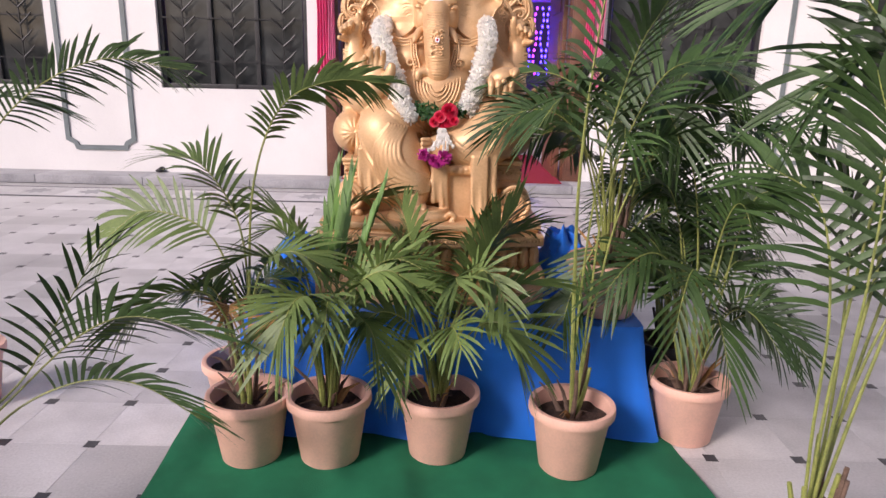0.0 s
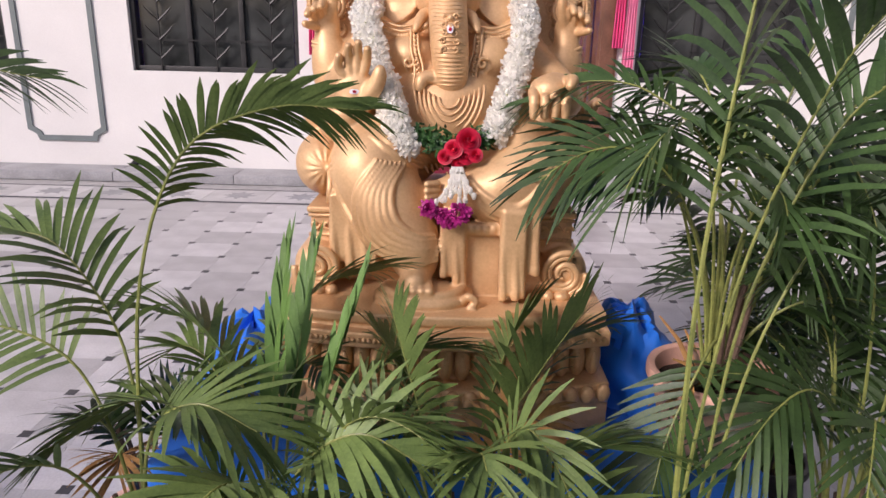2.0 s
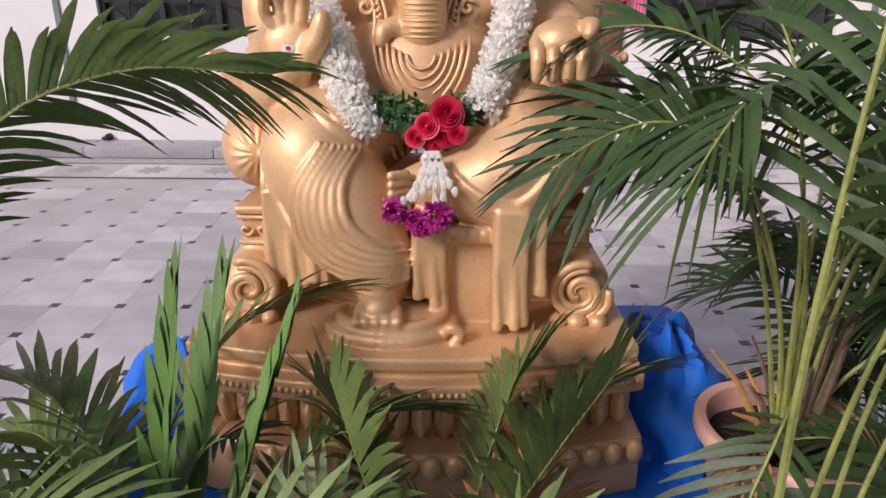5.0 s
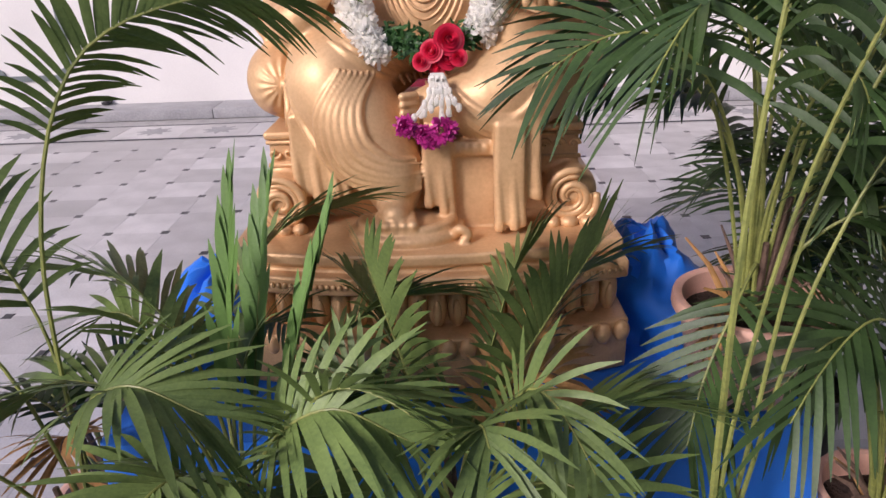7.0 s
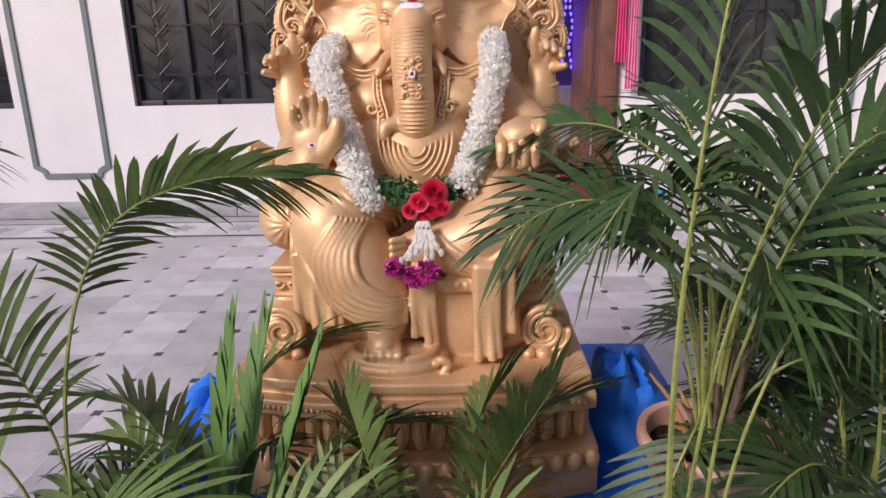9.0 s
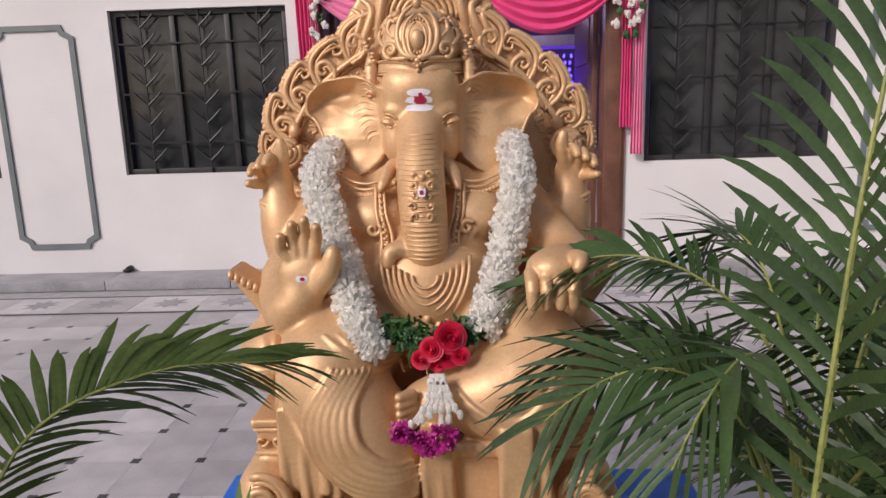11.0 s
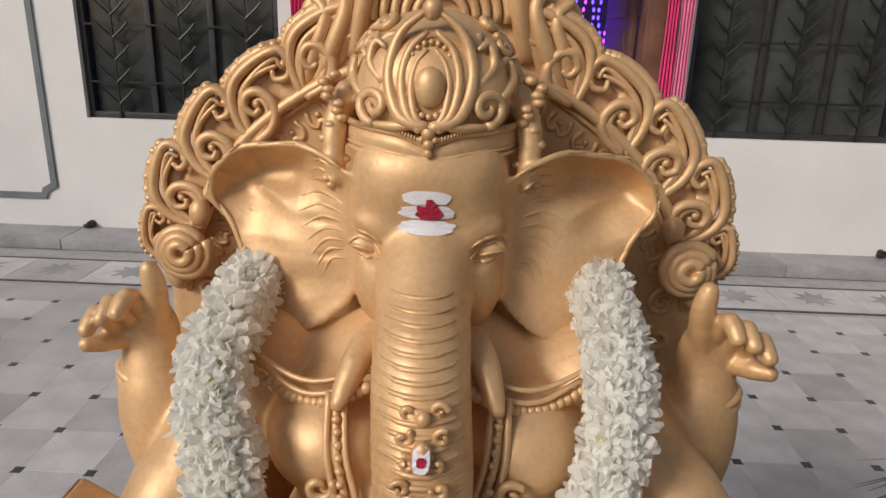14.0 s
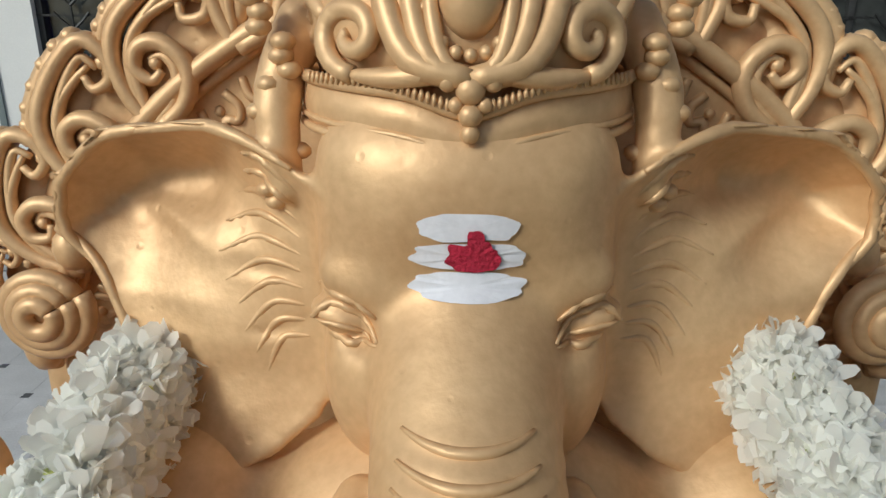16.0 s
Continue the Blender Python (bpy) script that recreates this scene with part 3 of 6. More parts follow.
    def surf(self, x, z):
        """The y at which a ray from the front meets the skin."""
        i, k = (int(round((v - self.lo[n]) / self.h)) for n, v in ((0, x), (2, z)))
        src = self.d if self.still is None else self.still
        col = src[min(max(i, 0), self.d.shape[0] - 1), :, min(max(k, 0), self.d.shape[2] - 1)]
        j = int(np.argmax(col < 0))
        if j == 0:
            return None
        t = col[j - 1] / (col[j - 1] - col[j])
        return self.lo[1] + self.h * (j - 1 + t)

    def fold(self, pts, r, k=0.008, n=34, sink=0.35, lo=3.0, hi=3.4):
        """A ridge that follows the skin below a line in x and z."""
        line = spline([(x, 0, z) for x, z in pts], n)
        ys = [self.surf(p.x, p.z) for p in line]
        for _ in range(3):
            ys = [y if y is None else sum(v for v in ys[max(0, i - 1):i + 2] if v is not None) / len([v for v in ys[max(0, i - 1):i + 2] if v is not None]) for i, y in enumerate(ys)]
        got = [(p.x, y + r * sink, p.z) for p, y in zip(line, ys) if y is not None and lo < y < hi]
        for i in range(len(got) - 1):
            u, v = i / max(1, len(got) - 1), (i + 1) / max(1, len(got) - 1)
            if abs(got[i][1] - got[i + 1][1]) < 0.03:
                self.cap(got[i], got[i + 1], r * (0.35 + 0.65 * math.sin(math.pi * u)), r * (0.35 + 0.65 * math.sin(math.pi * v)), k)

    def skin(self, shape):
        d = self.d
        inside = d < 0
        cnt = np.zeros(tuple(n - 1 for n in d.shape), np.int8)
        corner = [(i, j, k) for i in (0, 1) for j in (0, 1) for k in (0, 1)]

        def cs(a, o):
            return a[o[0]:a.shape[0] - 1 + o[0], o[1]:a.shape[1] - 1 + o[1], o[2]:a.shape[2] - 1 + o[2]]
        for o in corner:
            cnt += cs(inside, o)
        act = np.argwhere((cnt > 0) & (cnt < 8))
        idx = np.full(cnt.shape, -1, np.int64)
        idx[tuple(act.T)] = np.arange(len(act))
        val = {o: d[tuple((act + o).T)] for o in corner}
        acc, num = np.zeros((len(act), 3)), np.zeros(len(act))
        for o in corner:
            for axis in range(3):
                if o[axis]:
                    continue
                o2 = tuple(1 if i == axis else o[i] for i in range(3))
                va, vb = val[o], val[o2]
                m = (va < 0) != (vb < 0)
                t = np.where(m, va / np.where(m, va - vb, 1), 0)
                for i in range(3):
                    acc[:, i] += np.where(m, o[i] + (t if i == axis else 0), 0)
                num += m
        pos = self.lo + (act + acc / num[:, None]) * self.h
        faces = []
        for axis in range(3):
            u, v = (axis + 1) % 3, (axis + 2) % 3
            a = inside[tuple(slice(0, -1) if i == axis else slice(1, -1) for i in range(3))]
            b = inside[tuple(slice(1, None) if i == axis else slice(1, -1) for i in range(3))]
            for m, flip in ((a & ~b, False), (~a & b, True)):
                e = np.argwhere(m)
                off = np.ones(3, int)
                off[axis] = 0
                e = e + off
                eu, ev = np.eye(3, dtype=int)[u], np.eye(3, dtype=int)[v]
                quad = [idx[tuple((e - eu - ev).T)], idx[tuple((e - ev).T)], idx[tuple(e.T)], idx[tuple((e - eu).T)]]
                faces.append(np.stack(quad[::-1] if flip else quad, 1))
        shape.add(pos.tolist(), np.concatenate(faces).tolist())


def both(fn):
    for sgn in (-1, 1):
        fn(sgn)


statue = Shape()

# head, ears, trunk and crown
F = Field((-0.33, 3.24, 1.18), (0.33, 3.72, 1.86), 0.0033)
F.ell((0, 3.60, 1.585), (0.092, 0.10, 0.125), 0.01)
F.box((0, 3.575, 1.590), (0.087, 0.078, 0.075), 0.046, 0.02)
both(lambda s: F.ell((s * 0.048, 3.545, 1.495), (0.040, 0.056, 0.065), 0.02))
F.ell((0, 3.512, 1.612), (0.045, 0.02, 0.03), 0.03)
both(lambda s: F.ell((s * 0.060, 3.516, 1.562), (0.022, 0.012, 0.009), 0.014, turn=s * 0.2))
both(lambda s: F.ell((s * 0.070, 3.496, 1.536), (0.024, 0.020, 0.014), 0.008, cut=True, turn=s * 0.25))
both(lambda s: F.ell((s * 0.070, 3.524, 1.536), (0.022, 0.017, 0.011), 0.003, turn=s * 0.25))
F.chain([(0, 3.568, 1.565, 0.052), (0, 3.530, 1.525, 0.048), (0, 3.470, 1.482, 0.0455), (0.003, 3.400, 1.430, 0.045), (0.009, 3.353, 1.360, 0.044), (0.014, 3.340, 1.295, 0.0385), (0.014, 3.350, 1.252, 0.032)], 0.016, 24)
F.chain([(0.0, 3.342, 1.262, 0.022), (-0.034, 3.335, 1.282, 0.019), (-0.060, 3.325, 1.275, 0.016), (-0.064, 3.318, 1.255, 0.012)], 0.006, 8)
both(lambda s: F.chain([(s * 0.058, 3.47, 1.445, 0.015), (s * 0.070, 3.43, 1.428, 0.0135), (s * 0.082, 3.40, 1.400, 0.008)], 0.008, 7))
F.ripple((-0.07, 3.24, 1.235), (0.09, 3.54, 1.54), lambda x, y, z: 0.0006 * np.sin((z + 0.28 * (y - 3.35) - 1.6 * (x - 0.01) ** 2) * 2 * np.pi / 0.0125) * np.clip((1.525 - z) / 0.03, 0, 1) * np.clip((3.52 - y) / 0.03, 0, 1) * np.clip((0.056 - np.abs(x - 0.004)) / 0.012, 0, 1))


def ear(s):
    outline = [(0.070, 1.60), (0.110, 1.628), (0.150, 1.645), (0.230, 1.637), (0.270, 1.604), (0.278, 1.565), (0.250, 1.535), (0.236, 1.50), (0.224, 1.462), (0.190, 1.432), (0.160, 1.408), (0.125, 1.425), (0.095, 1.450), (0.070, 1.50)]

    def curve(X, Z, d2):
        u = np.clip((np.abs(X) - 0.08) / 0.18, 0, 1)
        edge = np.exp(np.minimum(d2, 0) / 0.020)
        top = np.clip((Z - 1.50) / 0.14, 0, 1)
        fan = 0.0024 * np.maximum(0, np.sin(np.arctan2(Z - 1.545, np.abs(X) - 0.045) * 13 + 1.0)) ** 3 * np.clip(1.2 - np.abs((np.abs(X) - 0.128) / 0.030), 0, 1) * (np.abs(Z - 1.555) < 0.05)
        roll = np.exp(-((d2 + 0.040) / 0.030) ** 2) * np.clip((Z - 1.525) / 0.06, 0, 1) * np.clip((np.abs(X) - 0.12) / 0.05, 0, 1)
        lump = 0.0035 * np.sin(np.abs(X) * 61 + 1.3 * np.sin(Z * 47)) * np.sin(Z * 53 + X * 20) * u
        return 3.560 + 0.050 * u ** 1.2 - 0.020 * np.clip((1.48 - Z) / 0.07, 0, 1) ** 1.5 - 0.034 * edge * (0.12 + top) + 0.030 * roll + 0.014 * np.sin(u * 3.1) * top - 0.014 * np.sin(u * 2.6) * (1 - top) + fan + lump
    F.slab([(s * x, z) for x, z in (outline if s > 0 else outline[::-1])], 3.60, 0.0075, 0.012, 0.006, curve)


both(ear)
# crown: dome, band and tiara
F.ell((0, 3.615, 1.70), (0.100, 0.095, 0.095), 0.012)
F.ell((0, 3.555, 1.70), (0.086, 0.055, 0.075), 0.012)
both(lambda s: F.chain([(s * 0.10, 3.58, 1.70, 0.014), (s * 0.112, 3.56, 1.655, 0.013), (s * 0.108, 3.55, 1.605, 0.009)], 0.006, 8))
F.skin(statue)


def on_skin(field, pts, r, n=12, lift=0.0, seg=6, lo=3.2, hi=3.72):
    """A fine raised line that follows the skin."""
    got = []
    for p in spline([(x, 0, z) for x, z in pts], n):
        y = field.surf(p.x, p.z)
        if y is not None and lo < y < hi and (not got or abs(y - got[-1][1]) < 0.02):
            got.append((p.x, y - lift, p.z))
    if len(got) > 2:
        statue.tube(got, lambda u: r * (0.35 + 0.65 * math.sin(math.pi * min(1, max(0, u)))), seg)


for sg in (-1, 1):
    on_skin(F, [(sg * 0.090, 1.536), (sg * 0.080, 1.5455), (sg * 0.066, 1.5445), (sg * 0.049, 1.531)], 0.0034)
    on_skin(F, [(sg * 0.091, 1.546), (sg * 0.079, 1.554), (sg * 0.064, 1.552), (sg * 0.050, 1.543)], 0.0028)
    on_skin(F, [(sg * 0.088, 1.530), (sg * 0.076, 1.5265), (sg * 0.062, 1.5245), (sg * 0.049, 1.529)], 0.0030)
    on_skin(F, [(sg * 0.087, 1.537), (sg * 0.070, 1.5345), (sg * 0.054, 1.5285)], 0.0022)
    for i in range(10):
        z, th = 1.602 - i * 0.0105, 0.62 - 0.155 * i
        L = 0.062 - 0.0035 * abs(i - 4)
        on_skin(F, [(sg * 0.098, z), (sg * (0.098 + L * 0.5 * math.cos(th * 0.6)), z + 0.010 + L * 0.42 * math.sin(th)), (sg * (0.098 + L * math.cos(th)), z + L * 0.86 * math.sin(th) - 0.002)], 0.0030, 18, -0.0011)
    rim = [(0.100, 1.620), (0.150, 1.640), (0.226, 1.632), (0.264, 1.602), (0.271, 1.567), (0.246, 1.536), (0.231, 1.50), (0.219, 1.464), (0.188, 1.436), (0.160, 1.413)]
    for i in range(len(rim) - 2):
        on_skin(F, [(sg * x, z) for x, z in rim[i:i + 3]], 0.0044, 10, -0.0012)


for i in range(26):
    z = 1.510 - i * 0.0098
    w = 0.032 + 0.010 * min(1, i / 5) - 0.006 * max(0, i - 16) / 8
    x0 = 0.014 * min(1, max(0, (1.46 - z) / 0.14))
    on_skin(F, [(x0 - w, z + 0.001), (x0 - w * 0.5, z + 0.0005), (x0, z), (x0 + w * 0.5, z + 0.0005), (x0 + w, z + 0.001)], 0.0034, 22, -0.0009)


def spiral(c, r0, turns, start, sgn=1, y=0.0, lift=0.0, n=26, shrink=0.16):
    out = []
    for i in range(n):
        t = i / (n - 1)
        a = start + sgn * t * turns * 2 * math.pi
        r = r0 * (1 - (1 - shrink) * t)
        out.append((c[0] + r * math.cos(a), y - lift * t, c[1] + r * math.sin(a)))
    return out


def taper(r0, r1=None):
    e = r0 * 0.45 if r1 is None else r1
    return lambda u: e + (r0 - e) * math.sin(math.pi * min(1, 0.25 + 0.75 * u)) if r1 is None else r0 + (r1 - r0) * u


def on_brow(x, z, out=0.0):
    """A place on the front of the crown."""
    x = max(-0.098, min(0.098, x))
    return (x, 3.600 - math.sqrt(max(0, 0.104 ** 2 - x * x)) + 0.30 * max(0, z - 1.68) - out, z)


def crown_line(pts, r, n=18):
    statue.tube([on_brow(p.x, p.z, 0.004) for p in spline([(x, 0, z) for x, z in pts], n)], taper(r), 7)


for w, h, r in ((0.020, 0.050, 0.0045), (0.030, 0.068, 0.0060), (0.044, 0.090, 0.0075)):
    both(lambda s: crown_line([(0, 1.672), (s * w * 0.7, 1.682), (s * w, 1.700 + h * 0.25), (s * w * 0.75, 1.70 + h * 0.72), (s * 0.004, 1.70 + h)], r))
statue.ball(on_brow(0, 1.712, 0.004), (0.0165, 0.012, 0.022), 0, 14, 10)
statue.ball(on_brow(0, 1.790, 0.004), (0.011, 0.010, 0.012), 0, 10, 8)
for i in range(22):
    a = -0.5 * math.pi + 2 * math.pi * i / 22
    statue.ball(on_brow(0.0255 * math.cos(a), 1.720 + 0.037 * math.sin(a), 0.003), 0.0038, 0, 6, 4)
for x, z, r in ((0, 1.667, 0.0075), (0, 1.655, 0.0062), (0, 1.646, 0.005), (-0.011, 1.671, 0.005), (0.011, 1.671, 0.005), (-0.007, 1.660, 0.004), (0.007, 1.660, 0.004)):
    statue.ball(on_brow(x, z, 0.006), (r, r * 0.8, r), 0, 10, 8)
both(lambda s: statue.tube([on_brow(p[0], p[2], 0.005) for p in spiral((s * 0.060, 1.692), 0.019, 1.35, -1.57, s)], taper(0.0062), 7))
both(lambda s: crown_line([(s * 0.018, 1.674), (s * 0.040, 1.672), (s * 0.062, 1.673)], 0.006, 12))
both(lambda s: crown_line([(s * 0.05, 1.715), (s * 0.066, 1.735), (s * 0.060, 1.757), (s * 0.048, 1.75)], 0.0055, 12))
both(lambda s: crown_line([(s * 0.075, 1.70), (s * 0.088, 1.72), (s * 0.085, 1.74)], 0.006, 12))
def brow_line(z, r, out, flat=1.0, dip=0.010):
    """A line round the brow that dips at its middle."""
    statue.tube([((0.0985 + out) * math.cos(a), 3.596 - (0.0985 + out) * math.sin(a), z - dip * max(0, math.sin(a)) ** 40 + 0.006 * math.cos(a) ** 2) for a in np.linspace(-0.35, math.pi + 0.35, 61)], r, 10, flat=flat)


def brow_band(z0, z1, out):
    """A flat band round the brow."""
    rows = [(-0.006, z0), (out * 0.7, z0 + 0.0012), (out, z0 + 0.005), (out + 0.001, (z0 + z1) / 2), (out, z1 - 0.003), (-0.006, z1)]
    vs, fs, n = [], [], 64
    for i in range(n + 1):
        a = -0.35 + (math.pi + 0.7) * i / n
        dip = -0.010 * max(0, math.sin(a)) ** 40 + 0.006 * math.cos(a) ** 2
        for o, z in rows:
            vs.append(((0.0985 + o) * math.cos(a), 3.596 - (0.0985 + o) * math.sin(a), z + dip))
    m = len(rows)
    for i in range(n):
        for k in range(m - 1):
            fs.append((i * m + k, i * m + k + 1, (i + 1) * m + k + 1, (i + 1) * m + k))
    statue.add(vs, fs)


brow_band(1.6370, 1.6640, 0.0030)
brow_line(1.6375, 0.0026, 0.0035)
brow_line(1.6435, 0.0018, 0.0036)
brow_line(1.6650, 0.0038, 0.0025)
for i in range(56):
    x = -0.088 + i * 0.0032
    statue.ball(on_brow(x, 1.6705 - 0.012 * math.exp(-(x / 0.03) ** 2), 0.004), (0.0016, 0.0034, 0.0034), 0, 5, 4)
both(lambda s: [statue.ball((s * (0.108 + 0.008 * math.sin(i * 0.9) + 0.006 * (i % 2)), 3.550 + 0.004 * i / 8, 1.720 - i * 0.0078), (0.0078, 0.0075, 0.0055), 0, 7, 5) for i in range(17)])
def on_dome(a, b, out=0.0):
    k = 1 + out / 0.1
    return (0.1 * k * math.cos(a) * math.cos(b), 3.615 - 0.095 * k * math.sin(a) * math.cos(b), 1.70 + 0.098 * k * math.sin(b))


rng = random.Random(5)
for row, b in enumerate((0.02, 0.30, 0.58, 0.88, 1.16)):
    for i in range(13 - 2 * row):
        a = 0.12 + (i + 0.5 * (row % 2)) * 2.9 / (12.5 - 2 * row)
        if abs(0.1 * math.cos(a) * math.cos(b)) < 0.046:
            continue
        g = 1 if i % 2 else -1
        ph = rng.uniform(0, 6.28)
        statue.tube([on_dome(a + g * 0.15 * (1 - 0.85 * t) * math.cos(ph + t * 8.5) / max(0.4, math.cos(b)), b + 0.14 * (1 - 0.85 * t) * math.sin(ph + t * 8.5), 0.002) for t in np.linspace(0, 1, 18)], taper(0.0052), 6)
        statue.ball(on_dome(a, b, 0.003), 0.0042, 0, 6, 4)

# halo behind the head
HZ, HY = 1.42, 3.725


def arch(rx, rz, a, y=0.0):
    return (rx * math.cos(a), HY + y, HZ + rz * math.sin(a))


B = Field((-0.47, 2.97, 0.42), (0.47, 3.83, 1.92), 0.0036)
halo_line = [arch(0.400, 0.362, a) for a in np.linspace(-0.1, math.pi + 0.1, 40)]
B.slab([(p[0], p[2]) for p in halo_line] + [(-0.40, 0.98), (0.40, 0.98)], HY + 0.03, 0.032, 0.01, 0.012)
B.slab([(-0.21, 1.68), (-0.185, 1.80), (-0.145, 1.86), (-0.07, 1.898), (0.07, 1.898), (0.145, 1.86), (0.185, 1.80), (0.21, 1.68)], HY + 0.025, 0.03, 0.01, 0.012)
# torso
B.ell((0, 3.55, 1.315), (0.172, 0.105, 0.145), 0.01)
B.ell((0.01, 3.455, 1.185), (0.176, 0.165, 0.142), 0.04)
both(lambda s: B.ell((0.008 + s * 0.104, 3.462, 1.330), (0.078, 0.082, 0.064), 0.030))
both(lambda s: B.ell((0.008 + s * 0.100, 3.384, 1.304), (0.010, 0.008, 0.009), 0.012))
both(lambda s: B.ell((s * 0.19, 3.575, 1.375), (0.075, 0.065, 0.065), 0.03))
# raised rear arms
both(lambda s: B.chain([(s * 0.20, 3.55, 1.37, 0.062), (s * 0.29, 3.55, 1.265, 0.053), (s * 0.322, 3.545, 1.235, 0.048)], 0.02, 6))
both(lambda s: B.chain([(s * 0.314, 3.545, 1.240, 0.055), (s * 0.330, 3.54, 1.30, 0.050), (s * 0.340, 3.54, 1.365, 0.036)], 0.02, 6))
both(lambda s: B.ell((s * 0.340, 3.535, 1.413), (0.038, 0.022, 0.045), 0.02, turn=-s * 0.15))
both(lambda s: B.chain([(s * 0.324, 3.525, 1.43, 0.0150), (s * 0.316, 3.512, 1.474, 0.0130), (s * 0.318, 3.507, 1.500, 0.0105)], 0.005, 6))
for i, (fx, fz) in enumerate(((0.341, 1.468), (0.360, 1.460), (0.379, 1.446))):
    both(lambda s: B.chain([(s * (fx - 0.006), 3.525, fz - 0.035, 0.0115), (s * fx, 3.500, fz, 0.0108), (s * (fx + 0.004), 3.478, fz - 0.012, 0.0095)], 0.002, 6))
both(lambda s: B.chain([(s * 0.369, 3.515, 1.405, 0.012), (s * 0.392, 3.490, 1.410, 0.010)], 0.005, 3))
# blessing palm, and the lowered hand on the other side
B.chain([(-0.20, 3.53, 1.35, 0.06), (-0.29, 3.42, 1.22, 0.056), (-0.27, 3.30, 1.165, 0.048), (-0.235, 3.270, 1.20, 0.04)], 0.02, 9)
B.ell((-0.222, 3.260, 1.248), (0.052, 0.026, 0.055), 0.02)
for i, (fx, top) in enumerate(((-0.262, 1.335), (-0.238, 1.358), (-0.214, 1.366), (-0.192, 1.352))):
    B.chain([(fx * 0.6 - 0.222 * 0.4, 3.253, 1.285, 0.0125), (fx, 3.247, top - 0.03, 0.0112), (fx + 0.004, 3.231, top - 0.004, 0.0095)], 0.002, 6)
B.chain([(-0.19, 3.247, 1.235, 0.022), (-0.165, 3.235, 1.270, 0.017), (-0.158, 3.230, 1.300, 0.0135)], 0.010, 6)
B.chain([(0.20, 3.53, 1.35, 0.06), (0.30, 3.42, 1.25, 0.056), (0.298, 3.30, 1.235, 0.048), (0.27, 3.235, 1.265, 0.04)], 0.02, 9)
B.ell((0.255, 3.205, 1.265), (0.05, 0.045, 0.036), 0.02)
for fx in (0.212, 0.238, 0.263, 0.287):
    B.chain([(fx, 3.185, 1.262, 0.0125), (fx, 3.156, 1.242, 0.0120), (fx, 3.153, 1.208, 0.0102)], 0.002, 6)
B.chain([(0.292, 3.20, 1.285, 0.016), (0.300, 3.165, 1.290, 0.0135), (0.293, 3.150, 1.278, 0.011)], 0.006, 5)
# legs under the robe
B.chain([(-0.09, 3.46, 1.09, 0.10), (-0.17, 3.30, 1.075, 0.098), (-0.185, 3.235, 1.05, 0.088)], 0.03, 7)
B.chain([(-0.185, 3.245, 1.05, 0.092), (-0.130, 3.215, 0.955, 0.088), (-0.072, 3.185, 0.875, 0.062), (-0.062, 3.175, 0.815, 0.042)], 0.03, 8)
B.chain([(-0.062, 3.165, 0.812, 0.036), (-0.062, 3.11, 0.798, 0.032)], 0.012, 3)
for i in range(5):
    B.cap((-0.094 + i * 0.016, 3.12, 0.795), (-0.098 + i * 0.0185, 3.078, 0.787), 0.011, 0.0095 + 0.001 * i * 0.6, 0.004)
B.chain([(0.10, 3.46, 1.09, 0.10), (0.205, 3.31, 1.085, 0.092), (0.262, 3.245, 1.06, 0.078)], 0.03, 7)
B.chain([(0.262, 3.245, 1.06, 0.078), (0.17, 3.215, 1.025, 0.078), (0.06, 3.215, 1.005, 0.046), (0.0, 3.215, 1.0, 0.034)], 0.03, 8)
for i in range(5):
    B.cap((-0.012, 3.17, 1.035 - i * 0.015), (-0.036, 3.15, 1.038 - i * 0.017), 0.010, 0.0085, 0.004)
B.ell((0.165, 3.225, 1.000), (0.125, 0.080, 0.062), 0.03)
B.ell((-0.14, 3.235, 0.955), (0.105, 0.075, 0.10), 0.03, turn=0.5)
# folds of the robe
B.still = B.d.copy()
for i in range(7):
    B.fold([(0.050 + 0.004 * i, 1.066 - 0.0155 * i), (0.112 + 0.003 * i, 1.012 - 0.0155 * i), (0.186, 0.990 - 0.011 * i), (0.248, 1.048 - 0.010 * i), (0.280 + 0.002 * i, 1.104 - 0.009 * i)], 0.0108 + 0.0005 * i, 0.003, 44, sink=0.08)
for i in range(7):
    B.fold([(-0.092 - 0.011 * i, 1.082 + 0.002 * i), (-0.122 - 0.0145 * i, 1.022 - 0.004 * i), (-0.110 - 0.0125 * i, 0.957 - 0.012 * i), (-0.058 - 0.007 * i, 0.917 - 0.0105 * i), (0.012, 0.905 - 0.009 * i)], 0.0094 + 0.0006 * i, 0.003, 48, sink=0.05)
for i in range(6):
    B.fold([(-0.178 + 0.024 * i, 1.146), (-0.118 + 0.021 * i, 1.102 - 0.003 * i), (-0.048 + 0.012 * i, 1.044)], 0.0085, 0.003, 30, hi=3.6, sink=0.1)
B.fold([(-0.268, 1.03), (-0.245, 0.975), (-0.195, 0.905), (-0.140, 0.862), (-0.070, 0.842), (0.0, 0.846)], 0.0120, 0.003, 44, sink=0.05)
B.still = None
B.chain([(-0.105, 3.155, 0.840, 0.008), (-0.062, 3.128, 0.832, 0.009), (-0.02, 3.150, 0.840, 0.008)], 0.004, 9)
